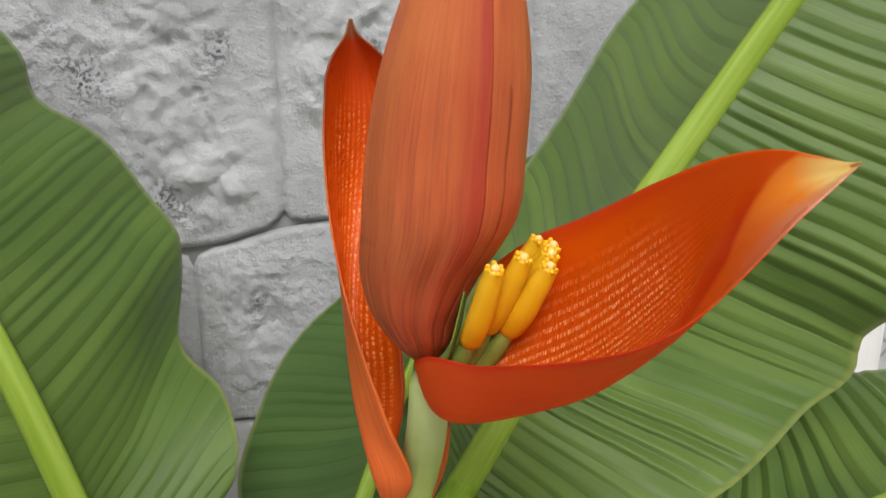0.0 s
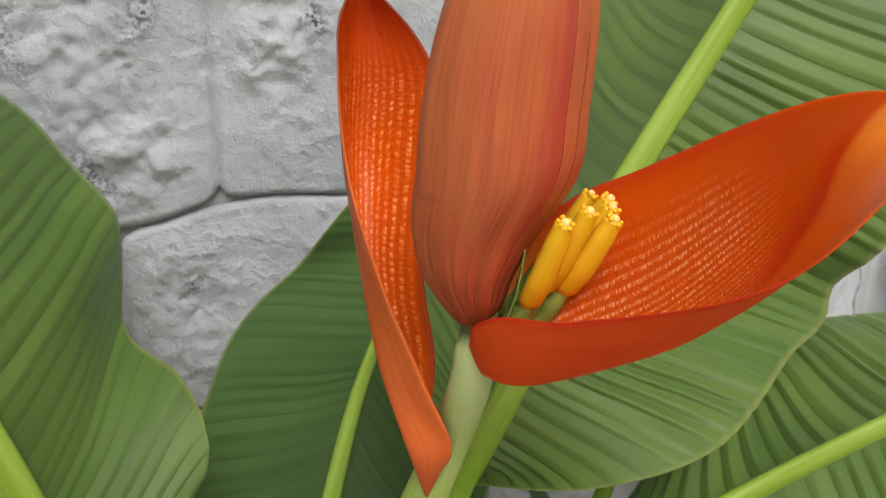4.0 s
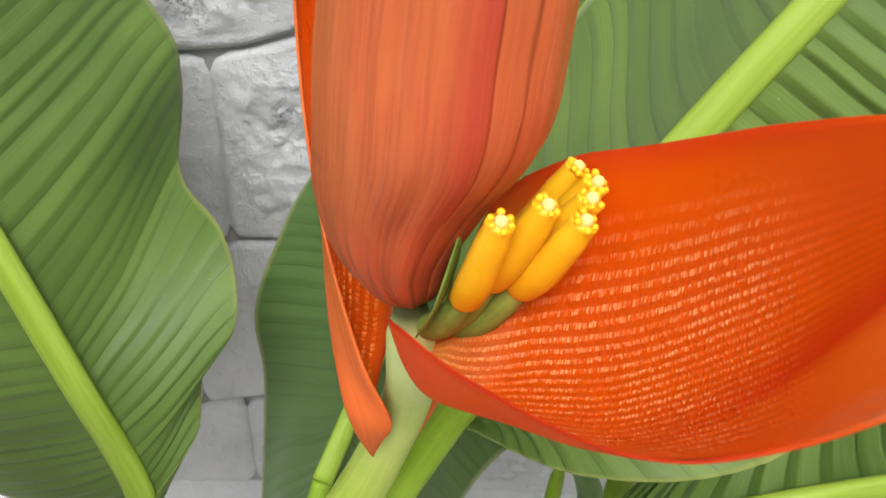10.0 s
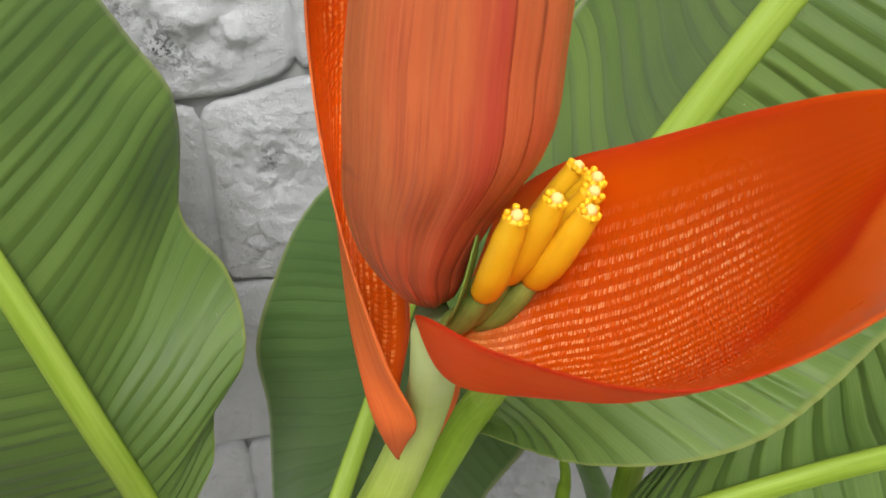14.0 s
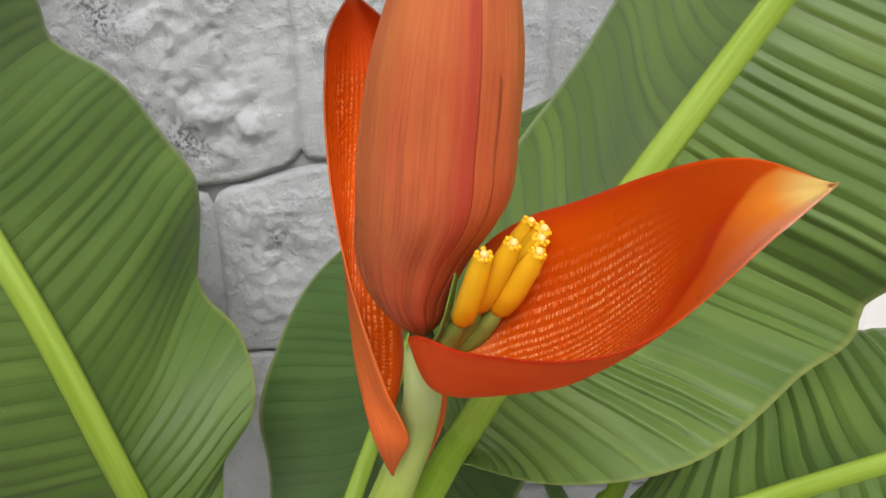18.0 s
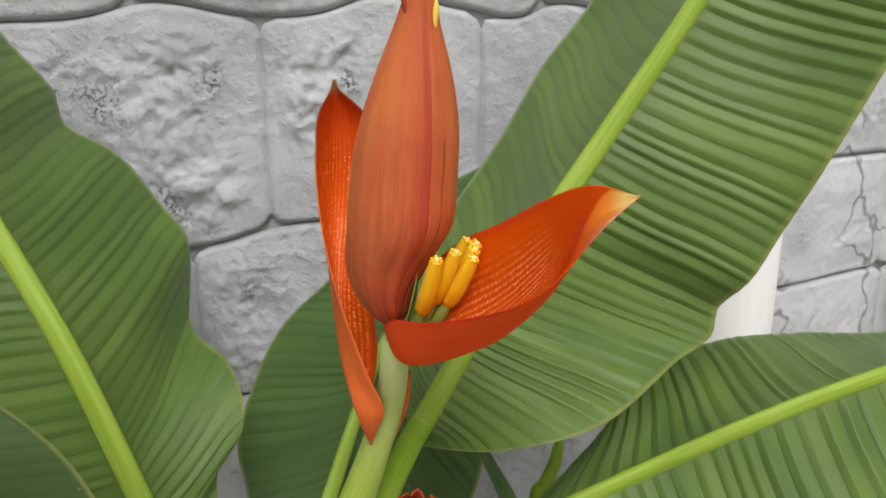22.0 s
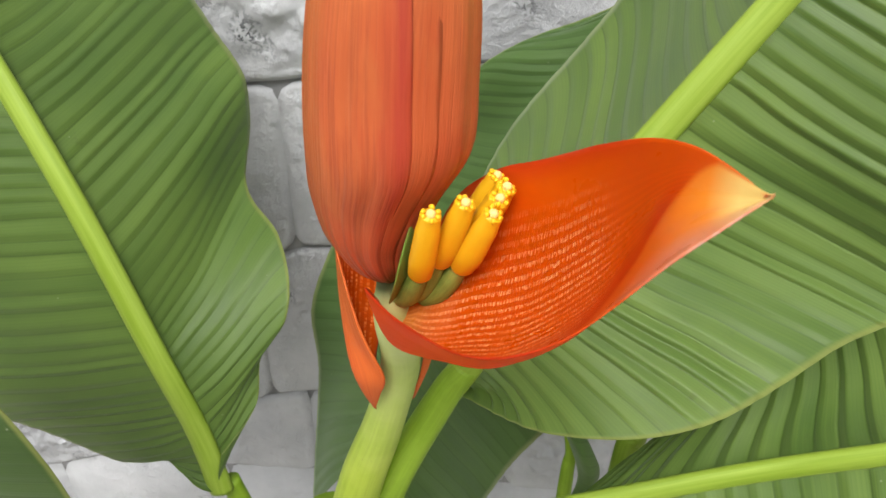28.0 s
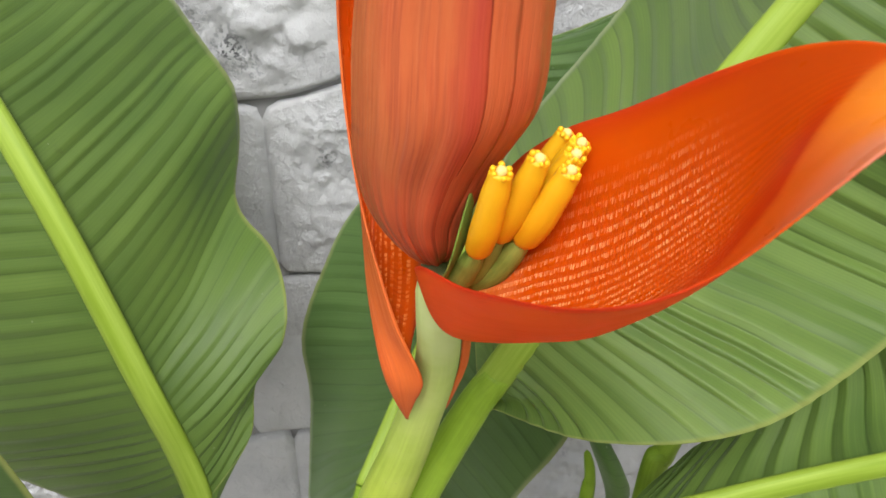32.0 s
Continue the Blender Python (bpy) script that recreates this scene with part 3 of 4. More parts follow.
def stone_block(x0, x1, low, high, seed, res, stone, lumps, depth=0.012):
    """A split-faced block, proud of the joints by about depth, its face towards -y; low(x), high(x): its bed lines."""
    h = high((x0 + x1) / 2) - low((x0 + x1) / 2)
    nx, nz = max(4, int((x1 - x0) / res)), max(4, int(h / res))
    r = 0.022
    verts, uvs, faces = [], [], []
    w = x1 - x0
    for i in range(nx + 1):
        z0, z1 = low(x0 + w * i / nx), high(x0 + w * i / nx)
        for j in range(nz + 1):
            u, v = i / nx, j / nz
            ex, ez = min(u, 1 - u) * w, min(v, 1 - v) * h
            # rounded corners and uneven edges
            k = 1 - min(ex / 0.05, 1)
            kz = 1 - min(ez / 0.05, 1)
            px = x0 + u * w + 0.002 * wobble(v * h * 8, seed, 3) * k
            pz = z0 + v * (z1 - z0) + 0.003 * wobble(u * w * 8, seed, 5) * kz
            if ex < r and ez < r:
                px += (1 if u < 0.5 else -1) * (r - ex) * (r - ez) / r * 0.3
                pz += (1 if v < 0.5 else -1) * (r - ex) * (r - ez) / r * 0.3
            e = min(ex, ez)
            gx, gz = 1 - min(ex / 0.012, 1.0), 1 - min(ez / 0.009, 1.0)
            edge = math.sqrt(max(1 - gz * gz, 0)) * (1 - 0.6 * gx * gx)
            q = Vector((px, pz, seed * 3.7))
            inner = min(max((e - 0.014) / 0.04, 0), 1)
            n4 = noise.noise(q * 4.5 + Vector((2, 7, 1)))
            lump = max(0.0, min(1.0, n4 * 2.6 + 0.5))
            warp = q + Vector((0.012 * noise.noise(q * 22), 0.012 * noise.noise(q * 22 + Vector((9, 2, 4))), 0))
            chips = 0.006 * stepped(noise.noise(warp * Vector((12, 17, 13))), 3.2) + 0.0065 * stepped(noise.noise(warp * Vector((26, 34, 30))), 2.5) + 0.0032 * (1 - 2 * abs(noise.noise(warp * 62)))
            rough = lump * lumps * (chips + 0.0025 * noise.noise(q * 75)) + 0.0012 * noise.noise(q * 120)
            rough += (1 - lump) * 0.003 * noise.noise(q * 24)
            deep = max(0.0, noise.noise(q * 9 + Vector((5, 1, 2))) - 0.3) * 0.016
            y = -depth * edge - inner * (0.004 + rough - deep) + (1 - inner) * 0.0012 * noise.noise(q * 60)
            verts.append((px, min(y, -0.0015), pz))
            uvs.append((u, v))
    for i in range(nx):
        for j in range(nz):
            a = i * (nz + 1) + j
            faces.append((a, a + nz + 1, a + nz + 2, a + 1))
    return mesh_from("block", verts, faces, uvs, [stone], [0] * len(faces))


def bed_line(z, knots):
    """A joint between two courses; knots (x, height) where it is not level."""
    if not knots:
        return lambda x: z
    line = spline([(x, h, 0, 0) for x, h in knots])
    return lambda x: float(line(x)[0])


def stone_wall(name, length, courses, first, pose_m, seed, near, widths, label, stone, lumps, beds={}):
    """Courses of blocks on a joint-coloured backing; near(x, z) says where fine blocks are wanted."""
    rng = random.Random(seed)
    wall = new(name, box_mesh(name, (first, 0.0, 0.0), (first + length, 0.25, courses[-1]), JOINT))
    wall.matrix_world = pose_m
    tagged(wall, label, "wall", kind="structure")
    g = 0.0009
    for row, (z0, z1) in enumerate(zip(courses, courses[1:])):
        low, high = bed_line(z0 + g, [(x, z + g) for x, z in beds.get(row, ())]), bed_line(z1 - g, [(x, z - g) for x, z in beds.get(row + 1, ())])
        marks = widths.get(row)
        xs = [first]
        if marks:
            while xs[-1] < marks[0] - 0.55:
                xs.append(xs[-1] + rng.uniform(0.27, 0.36))
            xs += list(marks)
        while xs[-1] < first + length - 0.3:
            xs.append(xs[-1] + rng.uniform(0.25, 0.36))
        if first + length - xs[-1] > 0.06:
            xs.append(first + length)
        xs[-1] = first + length
        for k, (x0, x1) in enumerate(zip(xs, xs[1:])):
            me = stone_block(x0 - 0.001, x1 + 0.001, low, high, seed + row * 17 + k, 0.0035 if near((x0 + x1) / 2, (z0 + z1) / 2) else 0.025, stone, lumps)
            part("block", me, wall)
    return wall


WALL_Y = 0.815
stone_wall("wall_back", 2.56, [0.0, 0.23, 0.47, 0.645, 0.890, 1.128, 1.405, 1.66, 1.92, 2.15], -1.95, pose(0, WALL_Y, 0), 3,
           lambda x, z: -0.75 < x < 0.75 and 0.45 < z < 1.6,
           {1: (-0.98, -0.70, -0.40, -0.10, 0.2), 2: (-0.84, -0.56, -0.245, 0.05), 3: (-0.55, -0.30, 0.03, 0.36), 4: (-0.52, -0.234, 0.06, 0.3), 5: (-0.45, -0.128, 0.157, 0.42), 6: (-0.60, -0.281, 0.032, 0.24, 0.5)},
           "grey-white painted wall of rough split-faced stone blocks", STONE, 1.45,
           {2: [(-1.95, 0.47), (-0.85, 0.42), (-0.70, 0.44), (-0.62, 0.465), (-0.4, 0.47), (0.61, 0.47)],
            3: [(-1.95, 0.62), (-0.40, 0.616), (-0.33, 0.619), (-0.26, 0.639), (-0.2, 0.648), (0.61, 0.645)],
            4: [(-1.95, 0.88), (-0.40, 0.882), (-0.26, 0.878), (-0.23, 0.889), (-0.15, 0.893), (0.61, 0.89)],
            5: [(-1.95, 1.11), (-0.45, 1.102), (-0.28, 1.106), (-0.2, 1.115), (-0.14, 1.132), (-0.08, 1.139), (0.0, 1.136), (0.2, 1.13), (0.61, 1.13)],
            6: [(-1.95, 1.40), (-0.44, 1.398), (-0.34, 1.403), (-0.26, 1.421), (-0.13, 1.404), (-0.06, 1.408), (0.03, 1.433), (0.13, 1.415), (0.21, 1.405), (0.25, 1.42), (0.35, 1.41), (0.61, 1.405)]})
stone_wall("wall_side", 2.6, [0.0, 0.2, 0.4, 0.6, 0.8, 1.0, 1.2, 1.4, 1.6, 1.85, 2.15], 0.0, pose(0.615, WALL_Y + 0.012, 0, 0, 0, 20), 11,
           lambda x, z: x < 1.2 and 0.7 < z < 1.5, {}, "receding grey-white wall of cracked stone blocks", STONE_CRACKED, 0.4)


# ---- the banana plant ----
plant = tagged(new("banana_plant"), "flowering banana plant with broad green leaves and an orange flower bud", "plant")


def vein_phase(mid, edge, pleats, seed, bend):
    """Counts the veins up to u and v; they lie about evenly over the blade, with uneven gaps."""
    rng = random.Random(seed)
    us = np.linspace(0, 1, 200)
    a, b = np.array([mid(u) for u in us]), np.array([edge(u) for u in us])
    run = np.linalg.norm(np.diff(a, axis=0), axis=1) + np.linalg.norm(np.diff(b, axis=0), axis=1)
    run = np.concatenate([[0], np.cumsum(run)])
    steps = np.cumsum([0.0] + [rng.uniform(0.66, 1.34) for _ in range(pleats)])
    steps = np.interp(steps / steps[-1] * run[-1], run, us)

    def at(u, v):
        w = u + 0.006 * v * v + bend * math.sin(5.2 * v) + 0.0025 * wobble(u * 9, v * 2.5, seed) + 0.001 * wobble(u * 30, v * 6, seed + 9)
        return float(np.interp(w, steps, np.arange(pleats + 1)))

    return at


def blade(mid, edge, phase, amp, sag, waves, seed, side, swell=None):
    """Half a leaf between midrib and margin, pleated along its veins."""
    rng = random.Random(seed + 50)
    strength = [0.35 + 1.15 * rng.random() for _ in range(200)]

    def fn(u, v):
        a, b = mid(u), edge(u)
        e = 0.01
        t = mid(min(u + e, 1)) - mid(max(u - e, 0))
        n = np.cross(t, b - a) * side
        n = n / (np.linalg.norm(n) + 1e-9)
        p = a + (b - a) * v
        ph = phase(u, v)
        k = int(ph)
        s = ph - k
        fade = min(v * 8, 1) * min((1 - v) * 5 + 0.35, 1)
        rise = s / 0.36 if s < 0.36 else (1 - s) / 0.64
        rise = rise * rise * (3 - 2 * rise) * 0.25 + rise * 0.75 - 0.5
        h = amp * strength[k] * rise * fade * (1 if n[1] < 0 else -1) + sag * 4 * v * (1 - v)
        for c, f, o, w in waves:
            h += c * 3.2 * v**w * (1.2 - v) * math.sin(6.283 * (u * f + o) + 1.0 * v)
        h += 0.003 * v * wobble(u * 7, v * 2, seed + 5)
        if swell:
            h += swell(u) * v**1.3
        return p + n * h

    return fn


def leaf(mid, left, right, rib, pleats, amp, sag, waves, seed, label, mat=None, nu=640, nv=26, swell=(None, None), bends=(0.004, 0.004)):
    mat = mat or GREEN
    ob = part("leaf", bpy.data.meshes.new("leaf"), plant, label)
    bm = bmesh.new()
    for k, (edge, side) in enumerate(((left, -1), (right, 1))):
        phase = vein_phase(mid, edge, pleats[k], seed * 3 + k, bends[k])
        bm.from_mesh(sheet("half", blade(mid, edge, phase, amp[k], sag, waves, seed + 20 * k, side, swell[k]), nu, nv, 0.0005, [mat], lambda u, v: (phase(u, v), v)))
    bm.to_mesh(ob.data)
    bm.free()
    ob.data.materials.append(mat)
    part("midrib", tube("midrib", mid, rib, 120, 16, RIB, lambda u: (1.12, 0.7)), ob, "pale yellow-green midrib")
    return ob


# the leaf that rises behind the open bract
rl_mid = even((0.0099, 0.3803, 1.0367), (0.0411, 0.3842, 1.0882), (0.0786, 0.3983, 1.1441), (0.1408, 0.4209, 1.2225), (0.2048, 0.4349, 1.3072), (0.2686, 0.4381, 1.4006), (0.3272, 0.4417, 1.5034))
rl_low = spline([(0, 0.0125, 0.3880, 1.0335), (0.13, 0.0814, 0.3406, 1.0507), (0.25, 0.1617, 0.3378, 1.0683), (0.36, 0.2373, 0.3684, 1.1020), (0.43, 0.2765, 0.3794, 1.1193), (0.49, 0.2830, 0.3922, 1.1427), (0.55, 0.3004, 0.3772, 1.1713), (0.62, 0.3193, 0.3638, 1.2161), (0.7, 0.3428, 0.3537, 1.2712), (0.8, 0.3698, 0.3455, 1.3342), (1, 0.4152, 0.3426, 1.4415)])
rl_up = spline([(0, 0.0099, 0.3850, 1.0367), (0.05, 0.010, 0.412, 1.048), (0.11, 0.008, 0.490, 1.078), (0.2, 0.0326, 0.5802, 1.1191), (0.37, 0.1018, 0.6169, 1.2183), (0.54, 0.1757, 0.6413, 1.3112), (0.72, 0.2459, 0.6620, 1.4089), (0.8, 0.2730, 0.6658, 1.4553), (1, 0.3386, 0.6652, 1.5602)])
leaf(rl_mid, rl_up, rl_low, lerp((0, 0.0095), (0.4, 0.0092), (1, 0.008)), (38, 50), (0.0011, 0.0023), 0.006, [(0.006, 2.6, 0.1, 1.2)], 1, "broad green leaf with a bright yellow-green midrib", GREEN_PALE, bends=(0.014, 0.003), swell=(None, lerp((0, 0), (0.32, -0.004), (0.43, 0.006), (0.52, -0.007), (0.62, 0.004), (0.7, -0.003), (1, 0))))

# the leaf in the lower foreground on the other side of the stalk
ll_mid = spline([(0, -0.2040, 0.4512, 0.8407), (0.1667, -0.2162, 0.4572, 0.9067), (0.3333, -0.2384, 0.4599, 0.9896), (0.5, -0.2867, 0.4845, 1.1095), (0.6667, -0.3480, 0.5176, 1.2238), (0.8333, -0.4075, 0.5420, 1.3422), (1, -0.4730, 0.5512, 1.4588)])
ll_right = spline([(0, -0.1954, 0.4514, 0.8876), (0.075, -0.1681, 0.48, 0.922), (0.13, -0.1663, 0.5002, 0.9573), (0.2, -0.145, 0.5156, 0.9949), (0.29, -0.1614, 0.5673, 1.0463), (0.345, -0.1975, 0.6144, 1.0775), (0.37, -0.2012, 0.6433, 1.1082), (0.42, -0.2107, 0.659, 1.1414), (0.52, -0.2441, 0.6865, 1.1949), (0.625, -0.2967, 0.7025, 1.2546), (0.68, -0.3317, 0.7034, 1.2816), (0.755, -0.3461, 0.7069, 1.3229), (0.89, -0.404, 0.7116, 1.4018), (1, -0.4419, 0.7222, 1.4737)])
ll_left = spline([(0, -0.2210, 0.4458, 0.8507), (0.06, -0.2653, 0.4651, 0.8586), (0.14, -0.3143, 0.4678, 0.8453), (0.22, -0.3966, 0.4759, 0.8758), (0.35, -0.5022, 0.4751, 0.9557), (0.5, -0.5707, 0.4790, 1.1039), (0.7, -0.6304, 0.4909, 1.2722), (1, -0.6803, 0.5018, 1.5015)])
leaf(ll_mid, ll_right, ll_left, lerp((0, 0.0105), (0.4, 0.0098), (1, 0.007)), (48, 48), (0.0013, 0.0015), 0.004, [(0.003, 6.5, 0.2, 2.2)], 2, "broad green leaf with a wavy margin", swell=(lerp((0, 0), (0.12, -0.006), (0.22, 0.007), (0.35, -0.008), (0.45, 0.009), (0.75, 0), (1, 0)), lerp((0, 0), (0.15, -0.005), (0.25, 0.006), (0.5, -0.004), (0.6, 0.005), (1, 0))))

# the leaf close to the wall behind the stalk
bl_mid = spline([(0, -0.081, 0.489, 0.861), (0.1, -0.055, 0.541, 0.910), (0.2, -0.029, 0.592, 0.958), (0.4, 0.010, 0.632, 1.035), (0.6, 0.047, 0.65, 1.108), (0.8, 0.092, 0.66, 1.178), (0.93, 0.135, 0.668, 1.232), (1, 0.155, 0.675, 1.243)])
bl_left = spline([(0, -0.1448, 0.5205, 0.7311), (0.1, -0.1621, 0.6237, 0.8321), (0.2, -0.1771, 0.6619, 0.8992), (0.32, -0.1458, 0.7093, 0.9668), (0.45, -0.1034, 0.745, 1.0301), (0.57, -0.058, 0.73, 1.083), (0.7, -0.022, 0.71, 1.124), (0.8, 0.016, 0.7, 1.166), (0.9, 0.062, 0.695, 1.197), (1, 0.135, 0.69, 1.232)])
bl_right = spline([(0, -0.02, 0.52, 0.68), (0.12, 0.05, 0.60, 0.72), (0.25, 0.10, 0.623, 0.78), (0.42, 0.132, 0.65, 0.88), (0.6, 0.140, 0.66, 0.98), (0.75, 0.155, 0.67, 1.08), (0.9, 0.168, 0.68, 1.17), (1, 0.172, 0.69, 1.230)])
leaf(bl_mid, bl_left, bl_right, lerp((0, 0.008), (0.7, 0.0035), (0.85, 0.0012), (1, 0.0008)), (40, 36), (0.0012, 0.0016), 0.004, [(0.010, 2.6, 0.6, 1.2)], 3, "shaded deep green leaf behind the flower stalk", GREEN_DEEP)

# the low spreading leaf
dl_mid = spline([(0, 0.0642, 0.3801, 0.9288), (0.2, 0.1029, 0.3758, 0.9490), (0.4, 0.2188, 0.3726, 0.9995), (0.6, 0.3304, 0.3523, 1.0584), (0.8, 0.4420, 0.3507, 1.0928), (1, 0.5581, 0.3646, 1.1123)])
dl_top = spline([(0, 0.1051, 0.3969, 0.9362), (0.12, 0.1424, 0.4221, 0.9473), (0.22, 0.1889, 0.4424, 0.9772), (0.32, 0.2169, 0.4350, 1.0275), (0.5, 0.2914, 0.4708, 1.0592), (0.75, 0.4350, 0.4921, 1.0692), (1, 0.5835, 0.4888, 1.0667)])
dl_low = spline([(0, 0.08, 0.37, 0.92), (0.2, 0.16, 0.31, 0.90), (0.5, 0.30, 0.27, 0.92), (0.75, 0.44, 0.26, 0.96), (1, 0.56, 0.28, 1.0)])
leaf(dl_mid, dl_top, dl_low, lerp((0, 0.0085), (1, 0.007)), (31, 34), (0.0026, 0.0024), 0.005, [(0.006, 2.2, 0.2, 1.5)], 4, "low spreading green leaf with deep pleats", GREEN_PALE)

# the leaf at the near lower corner
fl_mid = even((-0.235, 0.33, 0.80), (-0.26, 0.30, 0.93), (-0.30, 0.27, 1.05), (-0.34, 0.25, 1.14), (-0.38, 0.24, 1.21))
fl_right = spline([(0, -0.22, 0.33, 0.82), (0.25, -0.192, 0.29, 0.93), (0.45, -0.188, 0.28, 1.01), (0.58, -0.195, 0.28, 1.065), (0.7, -0.213, 0.28, 1.108), (0.8, -0.238, 0.28, 1.138), (0.9, -0.268, 0.28, 1.162), (1, -0.33, 0.27, 1.21)])
fl_left = spline([(0, -0.25, 0.33, 0.81), (0.3, -0.36, 0.29, 0.88), (0.6, -0.42, 0.25, 1.0), (1, -0.43, 0.22, 1.19)])
leaf(fl_mid, fl_right, fl_left, lerp((0, 0.008), (1, 0.004)), (40, 40), (0.0003, 0.0003), 0.004, [(0.004, 1.5, 0.2, 1.5)], 6, "dull green leaf held close in front", GREEN_DULL, 260, 20)

# stalk, trunk and petioles
stalk_line = even((-0.006, 0.306, 1.184), (-0.0045, 0.308, 1.150), (-0.008, 0.334, 1.100), (-0.025, 0.352, 1.035), (-0.048, 0.368, 0.962), (-0.075, 0.39, 0.85), (-0.09, 0.41, 0.7))
part("flower_stalk", tube("flower_stalk", stalk_line, lerp((0, 0.003), (0.05, 0.006), (0.12, 0.0096), (0.2, 0.0101), (0.4, 0.0115), (0.7, 0.016), (1, 0.026)), 70, 24, STALK), plant, "smooth pale green flower stalk")
part("trunk", tube("trunk", even((-0.09, 0.415, 0.86), (-0.095, 0.42, 0.6), (-0.10, 0.43, 0.3), (-0.10, 0.43, -0.02)), lerp((0, 0.03), (0.3, 0.045), (1, 0.06)), 40, 28, PETIOLE), plant, "green banana trunk of wrapped leaf bases")
for line, r0, r1 in (
    (even((0.0245, 0.3812, 1.0623), (0.0099, 0.3803, 1.0367), (-0.0280, 0.3820, 0.9523), (-0.0587, 0.3907, 0.8526), (-0.085, 0.41, 0.75)), 0.0092, 0.017),
    (even((-0.200, 0.462, 0.845), (-0.185, 0.46, 0.78), (-0.15, 0.44, 0.68), (-0.11, 0.43, 0.56)), 0.0095, 0.017),
    (even((-0.081, 0.489, 0.861), (-0.095, 0.46, 0.80), (-0.10, 0.44, 0.70)), 0.008, 0.016),
    (even((0.07, 0.377, 0.936), (0.02, 0.385, 0.89), (-0.04, 0.40, 0.80), (-0.08, 0.42, 0.66)), 0.0085, 0.017),
    (even((-0.235, 0.33, 0.80), (-0.2, 0.36, 0.65), (-0.13, 0.41, 0.45)), 0.008, 0.015),
):
    part("petiole", tube("petiole", line, lerp((0, r0), (1, r1)), 40, 18, PETIOLE, lambda u: (1, 0.8)), plant)

# ---- flower bud: overlapping bracts round one axis ----
bud_axis = spline([(0, -0.0052, 0.3089, 1.174), (0.0433, -0.0067, 0.303, 1.184), (0.1126, -0.0098, 0.3012, 1.2), (0.1991, -0.0074, 0.3012, 1.22), (0.3074, 0.0003, 0.2971, 1.245), (0.4372, 0.0032, 0.2954, 1.275), (0.5887, 0.0068, 0.2916, 1.31), (0.7403, 0.0101, 0.2855, 1.345), (0.8485, 0.0118, 0.2802, 1.37), (0.9351, 0.0143, 0.2758, 1.39), (1, 0.0172, 0.2721, 1.405)])
bud_profile = spline([(k, r, 0, 0) for k, r in ((0, 0.0039), (0.0433, 0.0108), (0.1126, 0.0184), (0.1991, 0.0262), (0.3074, 0.0327), (0.4372, 0.0329), (0.5887, 0.0296), (0.7403, 0.0206), (0.8485, 0.0121), (0.9351, 0.007), (1, 0.002))])


def bud_r(u):
    return max(bud_profile(u)[0], 0.0008)


def bud_shell(a0, a1, lift, u0, u1, taper, seed):
    """A bract wrapped round the bud from angle a0 to a1 (degrees, 0 to the right, 270 to the front)."""

    def fn(u, v):
        w = u0 + (u1 - u0) * u
        p = bud_axis(w)
        lo, hi = a0 + taper * u**3, a1 - taper * u**3
        a = radians(lo + (hi - lo) * v)
        r = bud_r(w) + lift * (1 - u * 0.3)
        r *= 1 + 0.012 * wobble(u * 2, v * 26, seed) + 0.006 * wobble(u * 9, v * 60, seed + 1)
        r += 0.0005 * math.sin(v * 34 + 5 * wobble(u, v * 4, seed)) * (1 - u) ** 0.5
        r -= 0.0016 * max(0.0, 1 - u * 3.2) * max(0.0, math.sin(v * 47 + 3 * wobble(u * 2, v * 6, seed + 2))) ** 3
        return p + r * np.array((math.cos(a), math.sin(a), 0.0))

    return fn


bud = part("flower_bud", sheet("flower_bud", bud_shell(-40, 310, -0.0012, 0.0, 1.0, 0, 3), 90, 90, 0.001, [BUD_OUT]), plant, "closed orange-red flower bud with fine streaks")
part("bract", sheet("bract", bud_shell(100, 292, 0.0006, 0.0, 0.945, 12, 5), 120, 110, 0.0008, [BUD_EDGE]), bud, "brownish orange bract with a crimson edge")
part("bract", sheet("bract", bud_shell(-85, 130, -0.0003, 0.005, 0.94, 14, 8), 110, 100, 0.0008, [BUD_OUT]), bud, "streaked orange-red bract")


# ---- open bracts ----
def bract_sheet(front, keel, rear, lip=0.0):
    def fn(u, v):
        f, k, b = front(u), keel(u), rear(u)
        c = 2 * k - (f + b) / 2
        p = (1 - v) ** 2 * f + 2 * v * (1 - v) * c + v * v * b
        return p + np.array((0, 0, 0.0006 * wobble(u * 9, v * 6, 4)))

    return fn


rb_front = even((-0.0137, 0.3059, 1.1686), (-0.0084, 0.2737, 1.1903), (0.0109, 0.2423, 1.1982), (0.0396, 0.2003, 1.2176), (0.0649, 0.1880, 1.2332), (0.0915, 0.1788, 1.2676), (0.1122, 0.1867, 1.2809))
rb_keel = even((-0.0020, 0.3002, 1.1533), (0.0100, 0.2818, 1.1570), (0.0306, 0.2709, 1.1666), (0.0565, 0.2501, 1.1886), (0.0809, 0.2322, 1.2221), (0.0962, 0.2102, 1.2617), (0.1122, 0.1867, 1.2809))
rb_rear = even((0.0108, 0.3163, 1.1863), (0.0257, 0.3204, 1.2126), (0.0436, 0.3075, 1.2318), (0.0647, 0.2820, 1.2488), (0.0816, 0.2502, 1.2680), (0.0978, 0.2149, 1.2826), (0.1124, 0.1866, 1.2810))
open_sheet = bract_sheet(rb_front, rb_keel, rb_rear)
foot_in = lerp((0, 0.3), (0.035, 0.75), (0.09, 1), (1, 1))
fold_in = lerp((0, 0), (0.7, 0), (0.82, 1), (0.92, 0.5), (1, 0))


